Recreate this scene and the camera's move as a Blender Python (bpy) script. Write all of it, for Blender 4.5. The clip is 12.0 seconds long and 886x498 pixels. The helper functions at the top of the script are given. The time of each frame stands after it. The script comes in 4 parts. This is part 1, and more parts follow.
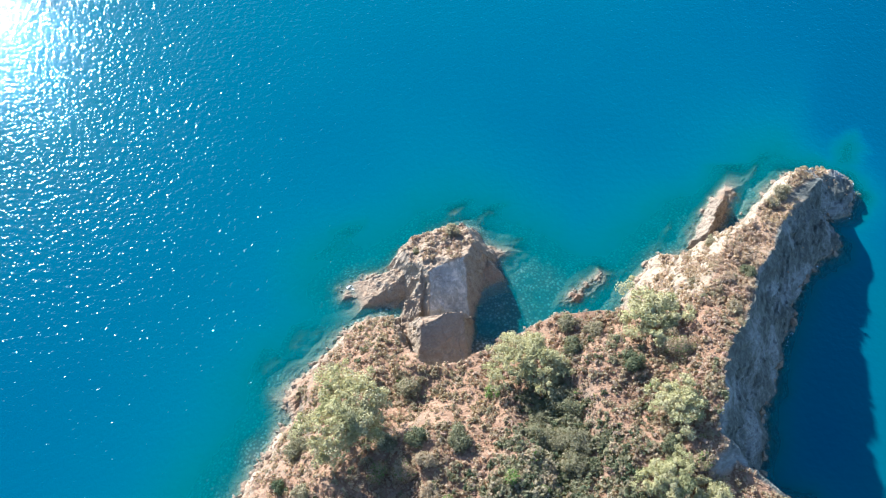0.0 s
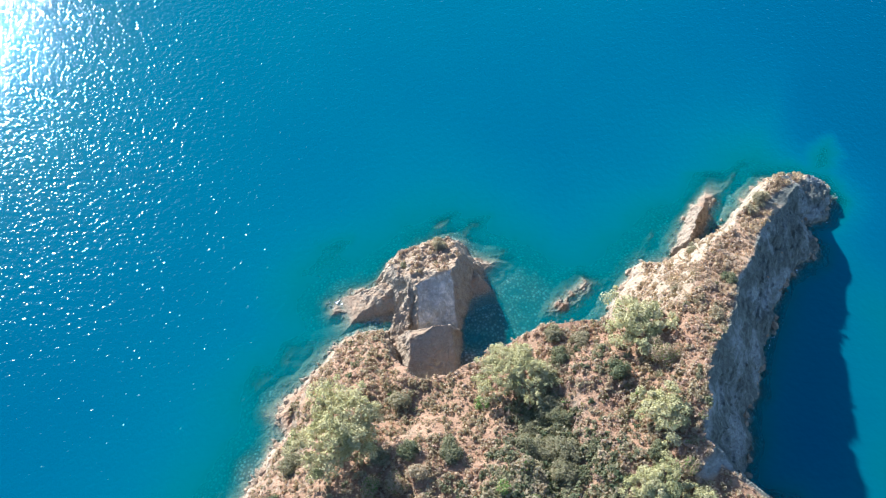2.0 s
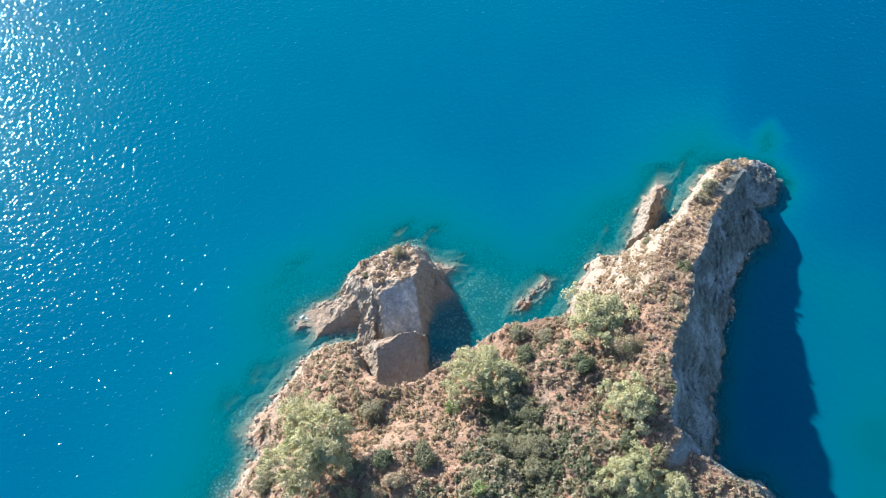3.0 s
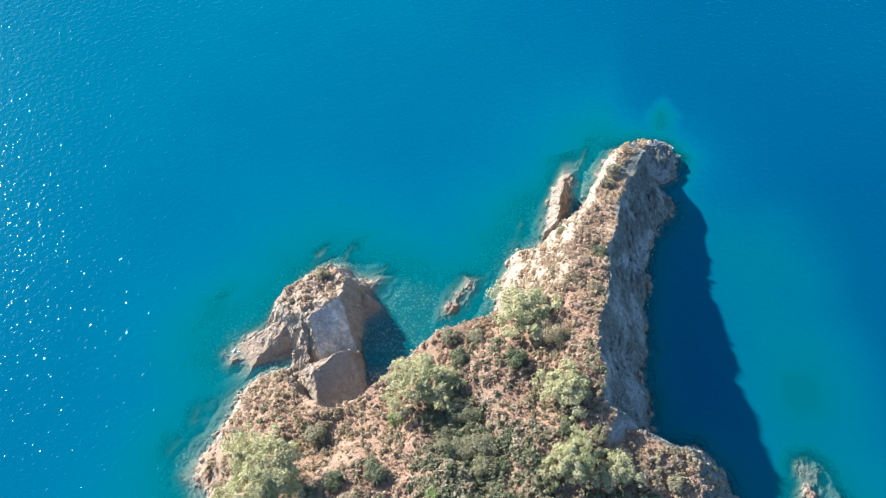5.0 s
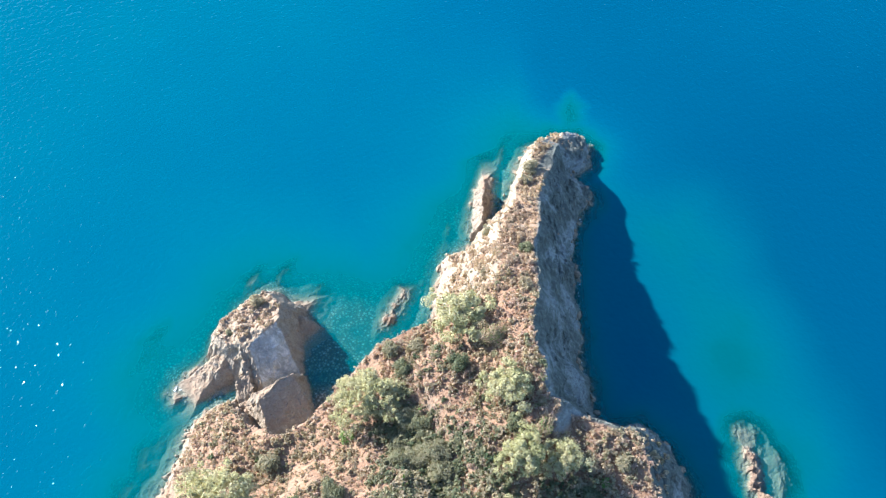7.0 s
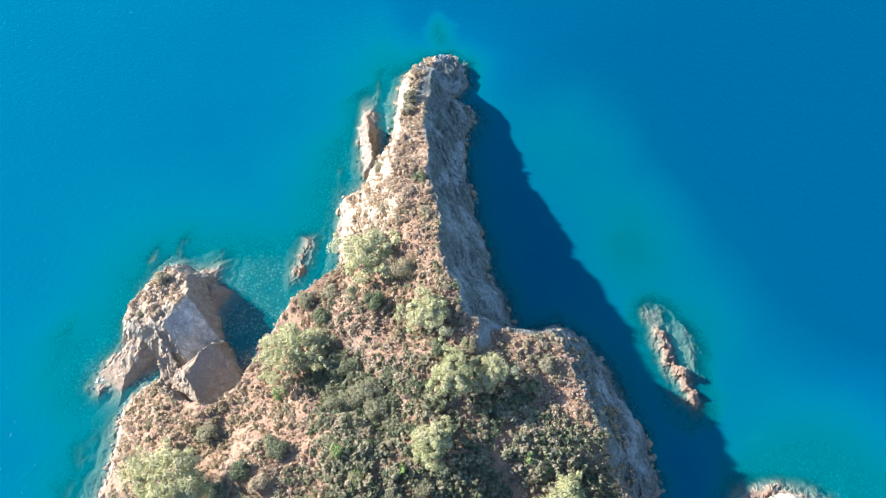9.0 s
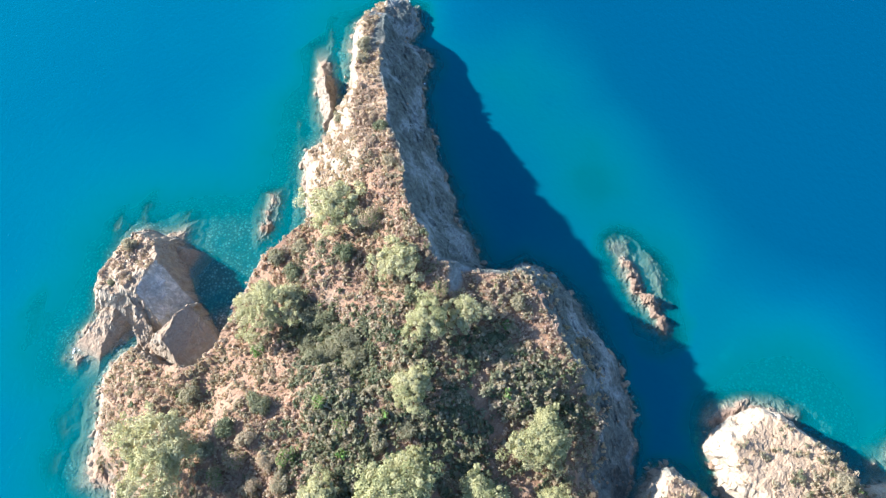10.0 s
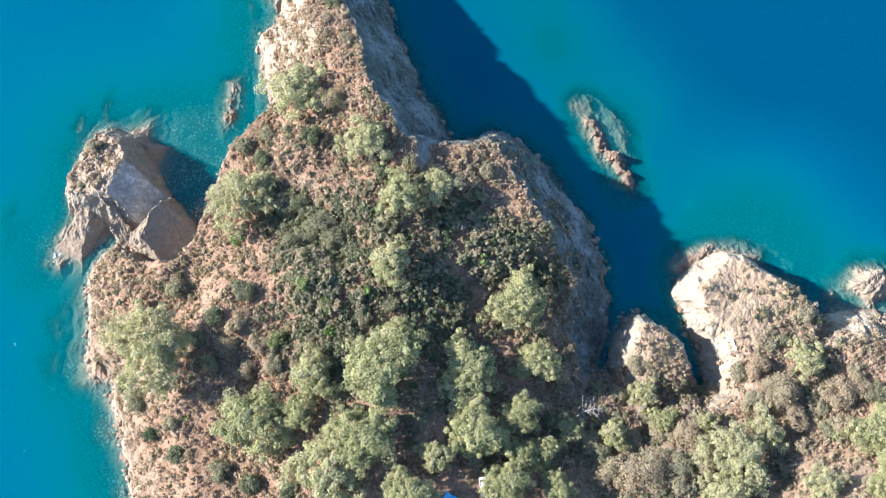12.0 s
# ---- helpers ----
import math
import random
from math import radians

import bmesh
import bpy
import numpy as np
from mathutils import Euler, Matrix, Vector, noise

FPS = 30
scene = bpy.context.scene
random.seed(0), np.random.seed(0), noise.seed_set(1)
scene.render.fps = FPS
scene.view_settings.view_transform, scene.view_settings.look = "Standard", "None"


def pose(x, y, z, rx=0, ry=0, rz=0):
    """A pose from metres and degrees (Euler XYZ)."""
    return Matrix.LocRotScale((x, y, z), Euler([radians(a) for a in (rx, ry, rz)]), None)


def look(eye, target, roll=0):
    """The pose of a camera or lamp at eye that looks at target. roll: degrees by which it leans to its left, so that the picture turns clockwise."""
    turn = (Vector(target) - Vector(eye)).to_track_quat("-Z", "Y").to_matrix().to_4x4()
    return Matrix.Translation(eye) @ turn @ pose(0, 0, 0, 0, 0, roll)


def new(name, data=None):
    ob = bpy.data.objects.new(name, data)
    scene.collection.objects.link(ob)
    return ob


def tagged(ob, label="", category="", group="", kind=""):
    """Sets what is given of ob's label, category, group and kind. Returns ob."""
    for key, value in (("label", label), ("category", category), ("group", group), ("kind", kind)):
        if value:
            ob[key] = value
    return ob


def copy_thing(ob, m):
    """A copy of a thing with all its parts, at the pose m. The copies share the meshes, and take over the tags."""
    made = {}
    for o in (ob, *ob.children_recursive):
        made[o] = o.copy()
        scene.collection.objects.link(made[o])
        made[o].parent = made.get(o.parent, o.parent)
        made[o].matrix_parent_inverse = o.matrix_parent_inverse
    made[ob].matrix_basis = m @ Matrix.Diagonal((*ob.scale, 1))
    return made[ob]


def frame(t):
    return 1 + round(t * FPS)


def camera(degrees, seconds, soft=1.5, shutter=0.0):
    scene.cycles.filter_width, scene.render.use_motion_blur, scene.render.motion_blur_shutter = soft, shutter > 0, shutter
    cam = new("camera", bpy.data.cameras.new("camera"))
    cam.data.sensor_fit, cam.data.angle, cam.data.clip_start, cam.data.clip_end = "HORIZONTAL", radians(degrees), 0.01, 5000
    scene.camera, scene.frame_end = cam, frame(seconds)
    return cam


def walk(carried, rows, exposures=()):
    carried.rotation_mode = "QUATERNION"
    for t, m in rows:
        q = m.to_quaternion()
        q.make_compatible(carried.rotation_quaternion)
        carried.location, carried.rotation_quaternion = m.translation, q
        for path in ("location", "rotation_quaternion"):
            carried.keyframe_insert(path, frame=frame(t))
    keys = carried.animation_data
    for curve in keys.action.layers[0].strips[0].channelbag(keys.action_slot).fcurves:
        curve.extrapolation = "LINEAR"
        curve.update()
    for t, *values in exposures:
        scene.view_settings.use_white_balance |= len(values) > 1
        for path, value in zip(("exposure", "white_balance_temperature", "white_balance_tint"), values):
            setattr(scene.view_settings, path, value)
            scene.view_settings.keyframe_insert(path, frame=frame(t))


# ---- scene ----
cam = camera(54.4, 12.0, soft=1.15)
PATH = [
    (0, 0.00, 0.00, 176.00, 34.440, 0.000, 0.023),
    (0.5, -0.07, 0.08, 177.02, 34.489, 0.000, -0.066),
    (1, -0.13, 0.15, 178.04, 34.539, 0.000, -1.596),
    (1.5, -0.19, 0.22, 179.06, 34.583, 0.000, -1.652),
    (2, -0.24, 0.26, 180.06, 34.631, 0.000, -1.648),
    (2.5, -0.29, 0.28, 181.05, 34.693, 0.000, -3.451),
    (3, -0.34, 0.27, 182.04, 34.743, 0.000, -6.361),
    (3.2, -0.35, 0.25, 182.43, 34.747, 0.000, -7.684),
    (4.8, -0.38, 0.06, 185.54, 34.875, 0.000, -13.880),
    (5, -0.38, 0.05, 185.92, 34.888, 0.000, -15.520),
    (5.5, -0.36, 0.04, 186.85, 34.958, 0.000, -20.286),
    (6, -0.34, 0.05, 187.77, 34.967, 0.000, -20.790),
    (6.5, -0.30, 0.06, 188.69, 34.958, 0.000, -20.804),
    (7, -0.27, 0.09, 189.62, 34.962, 0.000, -23.627),
    (7.2, -0.25, 0.10, 190.00, 34.975, 0.000, -25.959),
    (8.8, -0.12, 0.15, 193.10, 30.051, 0.000, -35.042),
    (9, -0.11, 0.15, 193.49, 29.999, 0.000, -35.801),
    (9.5, -0.11, 0.15, 194.52, 27.295, 0.000, -38.035),
    (10, -0.14, 0.14, 195.56, 26.113, 0.000, -40.400),
    (10.5, -0.18, 0.14, 196.60, 24.551, 0.000, -41.819),
    (11, -0.22, 0.13, 197.64, 20.901, 0.000, -43.983),
    (11.5, -0.28, 0.11, 198.69, 20.039, 0.000, -44.602),
    (12, -0.33, 0.09, 199.75, 17.290, 0.000, -45.683),
]
walk(cam, [(t, pose(*r)) for t, *r in PATH], exposures=[(0.0, 1.67, 5350, 10), (3.0, 1.60, 5350, 10), (6.5, 1.88, 5350, 10), (9.5, 1.97, 5350, 10), (12.0, 1.76, 5350, 10)])

# ---------------------------------------------------------------- light
SUN_AZ, SUN_EL = radians(-36), radians(26.8)        # clockwise from +y
to_sun = Vector((math.sin(SUN_AZ) * math.cos(SUN_EL), math.cos(SUN_AZ) * math.cos(SUN_EL), math.sin(SUN_EL)))
sun = new("sun", bpy.data.lights.new("sun", "SUN"))
sun.data.energy, sun.data.angle, sun.data.color = 4.8, radians(1.2), (1.0, 0.895, 0.775)
sun.matrix_world = look(to_sun * 400, (0, 0, 0))
world = bpy.data.worlds.new("sky")
scene.world = world
world.use_nodes = True
wt = world.node_tree
sky = wt.nodes.new("ShaderNodeTexSky")
sky.sky_type, sky.sun_disc = "NISHITA", False
sky.sun_elevation, sky.sun_rotation = SUN_EL, SUN_AZ
sky.dust_density, sky.ozone_density = 0.3, 3.0
wt.links.new(sky.outputs[0], wt.nodes["Background"].inputs[0])
wt.nodes["Background"].inputs[1].default_value = 0.091

# ---------------------------------------------------------------- materials


class Mat:
    """A node material in a few words."""

    def __init__(self, name, rough=0.9, spec=0.3):
        self.m = bpy.data.materials.new(name)
        self.m.use_nodes = True
        self.t = self.m.node_tree
        self.b = self.t.nodes["Principled BSDF"]
        self.b.inputs["Roughness"].default_value = rough
        self.b.inputs["Specular IOR Level"].default_value = spec
        self.out = self.t.nodes["Material Output"]

    def node(self, kind, **inputs):
        n = self.t.nodes.new("ShaderNode" + kind)
        for k, v in inputs.items():
            self.put(n, k, v)
        return n

    def put(self, n, key, v):
        sock = n.inputs[int(key[1:])] if key[0] == "_" and key[1:].isdigit() else n.inputs[key.replace("_", " ")]
        if isinstance(v, bpy.types.NodeSocket):
            self.t.links.new(v, sock)
        else:
            sock.default_value = v

    def where(self):
        return self.node("NewGeometry").outputs["Position"]

    def noise(self, scale, detail=4.0, rough=0.6, vec=None, distort=0.0):
        n = self.node("TexNoise", Scale=scale, Detail=detail, Roughness=rough, Distortion=distort)
        self.t.links.new(vec or self.where(), n.inputs["Vector"])
        return n.outputs["Fac"]

    def ramp(self, fac, stops):
        n = self.node("ValToRGB", Fac=fac)
        e = n.color_ramp.elements
        while len(e) < len(stops):
            e.new(0.5)
        for el, (p, c) in zip(e, stops):
            el.position, el.color = p, (*c, 1) if len(c) == 3 else c
        return n.outputs["Color"]

    def step(self, v, lo, hi, a=0.0, b=1.0):
        n = self.node("MapRange", Value=v, From_Min=lo, From_Max=hi, To_Min=a, To_Max=b)
        return n.outputs["Result"]

    def mix(self, fac, a, b, blend="MIX"):
        n = self.t.nodes.new("ShaderNodeMix")
        n.data_type, n.blend_type = "RGBA", blend
        for k, v in ((0, fac), (6, a), (7, b)):
            if isinstance(v, bpy.types.NodeSocket):
                self.t.links.new(v, n.inputs[k])
            else:
                n.inputs[k].default_value = v if k == 0 else (*v, 1)
        return n.outputs[2]

    def math(self, op, a, b=0.0):
        n = self.t.nodes.new("ShaderNodeMath")
        n.operation = op
        for k, v in ((0, a), (1, b)):
            if isinstance(v, bpy.types.NodeSocket):
                self.t.links.new(v, n.inputs[k])
            else:
                n.inputs[k].default_value = v
        return n.outputs[0]

    def attr(self, name):
        n = self.t.nodes.new("ShaderNodeAttribute")
        n.attribute_name = name
        return n.outputs["Fac"]

    def color(self, c):
        self.put(self.b, "Base_Color", c)
        return self

    def bump(self, height, strength=0.5, dist=0.2):
        n = self.node("Bump", Strength=strength, Distance=dist, Height=height)
        self.put(self.b, "Normal", n.outputs[0])
        return self


def rock_soil(name, pale=(0.28, 0.22, 0.145), dark=(0.13, 0.093, 0.064), soil=(0.31, 0.178, 0.10), soil_part=1.0, slab=1.0):
    """Broken limestone where steep, gritty red earth with stones where flat."""
    k = Mat(name, 0.92, 0.2)
    pos = k.where()
    big, mid, fine = k.noise(0.09, 5), k.noise(0.55, 6, 0.65), k.noise(3.2, 5, 0.7)
    stretch = k.node("Mapping", Vector=pos, Scale=(1, 1, 0.28)).outputs[0]
    veins = k.noise(0.8, 8, 0.7, stretch, 0.6)
    rock = k.ramp(veins, [(0.28, dark), (0.45, tuple(0.5 * (a + b) for a, b in zip(pale, dark))), (0.62, pale), (0.8, (0.35, 0.285, 0.21))])
    rock = k.mix(k.step(fine, 0.45, 0.3), rock, (0.085, 0.065, 0.055))
    tilt = k.node("Mapping", Vector=pos, Rotation=(0.5, 0.35, 0.95), Scale=(0.22, 1.5, 1.5)).outputs[0]
    beds = k.noise(1.0, 5, 0.62, tilt, 0.4)
    rock = k.mix(k.attr("pale"), rock, k.ramp(k.math("ADD", k.math("MULTIPLY", veins, 0.4), k.math("MULTIPLY", beds, 0.6)), [(0.32, (0.19, 0.145, 0.095)), (0.42, (0.33, 0.265, 0.18)), (0.55, (0.38, 0.315, 0.225)), (0.7, (0.45, 0.385, 0.29))]))
    rock = k.mix(k.step(fine, 0.43, 0.3, 0.0, 0.75), rock, (0.11, 0.083, 0.06))
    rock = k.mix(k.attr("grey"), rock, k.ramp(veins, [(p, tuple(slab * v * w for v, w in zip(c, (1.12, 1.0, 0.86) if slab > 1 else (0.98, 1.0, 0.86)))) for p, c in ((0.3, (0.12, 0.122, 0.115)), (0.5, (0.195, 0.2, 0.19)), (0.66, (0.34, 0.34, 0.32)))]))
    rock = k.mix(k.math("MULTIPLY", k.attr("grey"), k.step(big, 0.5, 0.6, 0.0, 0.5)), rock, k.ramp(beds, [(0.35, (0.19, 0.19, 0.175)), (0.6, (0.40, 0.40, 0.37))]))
    earth = k.mix(k.step(mid, 0.38, 0.62), tuple(0.75 * c for c in soil), (0.31, 0.198, 0.12))
    earth = k.mix(k.step(fine, 0.6, 0.7), earth, (0.36, 0.275, 0.19))
    earth = k.mix(k.math("MULTIPLY", k.attr("pale"), 0.75), earth, k.mix(k.step(fine, 0.35, 0.65), (0.32, 0.215, 0.125), (0.43, 0.335, 0.215)))
    up = k.node("SeparateXYZ", Vector=k.node("NewGeometry").outputs["Normal"]).outputs["Z"]
    flat = k.step(k.math("ADD", up, k.math("MULTIPLY", k.math("SUBTRACT", mid, 0.5), 0.6)), 0.62, 0.84, 0.0, soil_part)
    # wet dark band just above the sea
    z = k.node("SeparateXYZ", Vector=pos).outputs["Z"]
    wet = k.step(k.math("ADD", z, k.math("MULTIPLY", mid, -0.8)), 0.25, -0.3, 0.0, 0.8)
    flat = k.math("MULTIPLY", flat, k.math("SUBTRACT", 1.0, k.attr("grey")))
    col = k.mix(flat, rock, earth)
    col = k.mix(wet, col, k.mix(k.step(fine, 0.4, 0.6), (0.14, 0.12, 0.08), (0.29, 0.255, 0.18)))
    k.color(col)
    k.bump(k.math("ADD", k.math("ADD", k.math("MULTIPLY", mid, 0.6), k.math("MULTIPLY", beds, 0.6)), k.math("MULTIPLY", fine, 0.35)), 1.0, 0.6)
    return k.m


def foliage(name, stops, through_light=0.4):
    """Small leaves; tone is each plant's own value, and each leaf differs a little."""
    k = Mat(name, 0.85, 0.08)
    leaf = k.node("NewGeometry").outputs["Random Per Island"]
    obj = k.node("ObjectInfo").outputs["Random"]
    tone = k.math("ADD", k.attr("tone"), k.math("MULTIPLY", k.math("SUBTRACT", obj, 0.5), 0.12))
    base = k.ramp(k.math("ADD", tone, k.math("MULTIPLY", k.math("SUBTRACT", leaf, 0.5), 0.25)), stops)
    base = k.mix(k.step(leaf, 0.0, 1.0, 0.0, 0.4), base, k.mix(1.0, base, (0.7, 0.7, 0.65), "MULTIPLY"))
    k.color(base)
    tr = k.node("BsdfTranslucent", Color=k.mix(1.0, base, (1.25, 1.2, 0.95), "MULTIPLY"))
    mx = k.node("MixShader", Fac=through_light)
    k.t.links.new(k.b.outputs[0], mx.inputs[1])
    k.t.links.new(tr.outputs[0], mx.inputs[2])
    k.t.links.new(mx.outputs[0], k.out.inputs[0])
    return k.m


def plain(name, c, rough=0.7, scale=6.0, vary=0.3, metal=0.0):
    k = Mat(name, rough)
    n = k.noise(scale, 5)
    k.color(k.mix(k.step(n, 0.3, 0.7), tuple(v * (1 - vary) for v in c), tuple(min(1, v * (1 + vary)) for v in c)))
    k.b.inputs["Metallic"].default_value = metal
    k.bump(n, 0.3, 0.05)
    return k.m


# slab=0.55 darkens the cliffs' grey rock, so part of their shade is colour
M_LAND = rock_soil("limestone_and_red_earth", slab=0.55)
M_STACK = rock_soil("sea_stack_limestone", (0.31, 0.245, 0.17), (0.13, 0.095, 0.067), (0.34, 0.26, 0.17), 0.8, 2.1)
M_REEF = rock_soil("reef_rock", (0.24, 0.165, 0.11), (0.10, 0.07, 0.05), (0.22, 0.145, 0.095), 0.8)
M_BARK = plain("pine_bark", (0.17, 0.12, 0.09), 0.95, 3.0)
M_DEAD = plain("bleached_wood", (0.36, 0.33, 0.29), 0.9, 3.0, 0.2)
M_PINE = foliage("pine_needles", [(0.0, (0.25, 0.26, 0.115)), (0.35, (0.385, 0.37, 0.175)), (0.65, (0.465, 0.43, 0.22)), (1.0, (0.485, 0.44, 0.255))], 0.33)
M_SHRUB = foliage("maquis_leaves", [(0.0, (0.10, 0.13, 0.07)), (0.22, (0.215, 0.215, 0.12)), (0.5, (0.37, 0.32, 0.205)), (0.72, (0.42, 0.335, 0.215)), (0.88, (0.40, 0.285, 0.19)), (1.0, (0.17, 0.28, 0.07))], 0.4)
M_DRY = foliage("dry_scrub", [(0.0, (0.27, 0.235, 0.14)), (0.3, (0.44, 0.345, 0.22)), (0.6, (0.49, 0.375, 0.265)), (0.85, (0.38, 0.255, 0.20)), (1.0, (0.45, 0.375, 0.24))], 0.4)


def sea_material():
    k = Mat("sea_water", 0.1, 0.5)
    d = k.attr("depth")
    patch = k.noise(0.035, 3)
    soft = k.math("ADD", d, k.math("MULTIPLY", k.math("SUBTRACT", patch, 0.5), 3.0))
    body = k.ramp(k.step(soft, 0.0, 22.0), [(0.0, (0.003, 0.138, 0.137)), (0.19, (0.003, 0.114, 0.122)), (0.4, (0.001, 0.092, 0.13)), (0.62, (0.0, 0.07, 0.12)), (1.0, (0.0, 0.05, 0.097))])
    # greener, darker water over the eastern bank
    body = k.mix(k.math("MULTIPLY", k.attr("bank_tint"), 0.7), body, (0.003, 0.08, 0.088))
    murk = k.math("SUBTRACT", 1.0, k.math("EXPONENT", k.math("MULTIPLY", d, -0.36)))
    diff = k.node("BsdfDiffuse", Color=body)
    clear = k.node("BsdfTransparent", Color=k.ramp(k.step(d, 0.0, 12.0), [(0.0, (0.92, 0.99, 0.99)), (0.25, (0.45, 0.93, 0.95)), (1.0, (0.03, 0.72, 0.9))]))
    mx = k.node("MixShader", Fac=murk)
    k.t.links.new(clear.outputs[0], mx.inputs[1])
    k.t.links.new(diff.outputs[0], mx.inputs[2])
    # ripples: swell, chop and fine sparkle
    h = k.math("ADD", k.math("MULTIPLY", k.noise(0.13, 2, 0.5), 0.1), k.math("MULTIPLY", k.noise(0.62, 1.5, 0.5), 0.34))
    h = k.math("ADD", h, k.math("MULTIPLY", k.noise(1.7, 1, 0.5), 0.085))
    bump = k.node("Bump", Strength=1.0, Distance=1.0, Height=h)
    gloss = k.node("BsdfGlossy", Roughness=0.09, Normal=bump.outputs[0], Color=(0.72, 0.92, 1, 1))
    edge = k.node("LayerWeight", Blend=0.5, Normal=bump.outputs[0])
    fres = k.math("ADD", 0.02, k.math("MULTIPLY", 0.98, k.math("POWER", edge.outputs["Facing"], 5.0)))
    top = k.node("MixShader", Fac=fres)
    k.t.links.new(mx.outputs[0], top.inputs[1])
    k.t.links.new(gloss.outputs[0], top.inputs[2])
    # the sheen of ripples too small to model
    haze = k.node("BsdfGlossy", Roughness=0.42, Color=(0.6, 0.92, 1, 1))
    both = k.node("MixShader", Fac=0.002)
    k.t.links.new(top.outputs[0], both.inputs[1])
    k.t.links.new(haze.outputs[0], both.inputs[2])
    k.t.links.new(both.outputs[0], k.out.inputs[0])
    return k.m


def bed_material():
    k = Mat("sea_bed", 0.95, 0.1)
    n, f = k.noise(0.18, 6, 0.65), k.noise(1.4, 5, 0.7)
    cells = k.node("TexVoronoi", Vector=k.where(), Scale=1.5)
    c = k.ramp(n, [(0.35, (0.13, 0.125, 0.085)), (0.5, (0.22, 0.21, 0.155)), (0.65, (0.31, 0.30, 0.235))])
    c = k.mix(k.step(f, 0.5, 0.65), c, (0.19, 0.18, 0.125))
    c = k.mix(k.step(k.node("SeparateColor", Color=cells.outputs["Color"]).outputs[0], 0.55, 1.0, 0.0, 0.7), c, (0.47, 0.45, 0.36))
    c = k.mix(k.step(cells.outputs["Distance"], 0.3, 0.55, 0.0, 0.85), c, (0.07, 0.075, 0.055))
    k.color(c).bump(k.math("ADD", n, k.math("MULTIPLY", f, 0.5)), 0.8, 0.6)
    return k.m


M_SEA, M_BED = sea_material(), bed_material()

# ---------------------------------------------------------------- tools for forms
RNG = np.random.default_rng(7)
TABLE = RNG.random((256, 256))


def vnoise(x, y):
    """Smooth value noise, 0 to 1."""
    xi, yi = np.floor(x).astype(int), np.floor(y).astype(int)
    u, v = x - xi, y - yi
    u, v = u * u * (3 - 2 * u), v * v * (3 - 2 * v)
    g = lambda a, b: TABLE[a % 256, b % 256]
    return (g(xi, yi) * (1 - u) + g(xi + 1, yi) * u) * (1 - v) + (g(xi, yi + 1) * (1 - u) + g(xi + 1, yi + 1) * u) * v


def fbm(x, y, scale, octaves=4, gain=0.5, shift=0.0):
    """Fractal noise about 0, of amplitude about 1."""
    out, amp, s = np.zeros(np.shape(x)), 1.0, scale
    for k in range(octaves):
        out = out + amp * (2 * vnoise(x * s + 17.3 * k + shift, y * s - 9.1 * k + shift * 1.7) - 1)
        amp, s = amp * gain, s * 2.03
    return out


def poly_dist(x, y, poly):
    """Distance to a closed outline, and whether inside."""
    best, inside = np.full(x.shape, 1e18), np.zeros(x.shape, bool)
    for (ax, ay), (bx, by) in zip(poly, poly[1:] + poly[:1]):
        dx, dy = bx - ax, by - ay
        t = np.clip(((x - ax) * dx + (y - ay) * dy) / (dx * dx + dy * dy + 1e-9), 0, 1)
        best = np.minimum(best, (x - ax - t * dx) ** 2 + (y - ay - t * dy) ** 2)
        if ay != by:
            inside ^= ((ay > y) != (by > y)) & (x < (bx - ax) * (y - ay) / (by - ay) + ax)
    return np.sqrt(best), inside


def weighted(x, y, spots, power=3.0):
    """Heights between known spots (x, y, height)."""
    num, den = np.zeros(x.shape), np.zeros(x.shape)
    for sx, sy, h in spots:
        w = 1 / (((x - sx) ** 2 + (y - sy) ** 2 + 9) ** (power / 2))
        num, den = num + w * h, den + w
    return num / den


def smooth(v, lo, hi):
    t = np.clip((v - lo) / (hi - lo), 0, 1)
    return t * t * (3 - 2 * t)


def mesh_of(name, verts, faces, material=None, shade=False):
    """verts (n, 3), faces (m, k), as one mesh."""
    me = bpy.data.meshes.new(name)
    verts, faces = np.asarray(verts, np.float32), np.asarray(faces, np.int32)
    k = faces.shape[1]
    me.vertices.add(len(verts)), me.loops.add(faces.size), me.polygons.add(len(faces))
    me.vertices.foreach_set("co", verts.ravel())
    me.loops.foreach_set("vertex_index", faces.ravel())
    me.polygons.foreach_set("loop_start", np.arange(0, faces.size, k, dtype=np.int32))
    me.polygons.foreach_set("use_smooth", np.full(len(faces), shade))
    me.update(calc_edges=True)
    if material:
        me.materials.append(material)
    return me


def put_attr(me, name, values):
    me.attributes.new(name, "FLOAT", "POINT").data.foreach_set("value", np.asarray(values, np.float32).ravel())


def grid_faces(nx, ny, keep=None):
    i, j = np.meshgrid(np.arange(nx - 1), np.arange(ny - 1), indexing="ij")
    a = i * ny + j
    f = np.stack([a, a + ny, a + ny + 1, a + 1], -1).reshape(-1, 4)
    return f if keep is None else f[keep[f].any(1)]


def compact(verts, faces, *attrs):
    used = np.unique(faces)
    back = np.zeros(len(verts), int)
    back[used] = np.arange(len(used))
    return verts[used], back[faces], *(a[used] for a in attrs)


def part(name, me, parent, label=""):
    ob = new(name, me)
    ob.parent = parent
    return tagged(ob, label) if label else ob


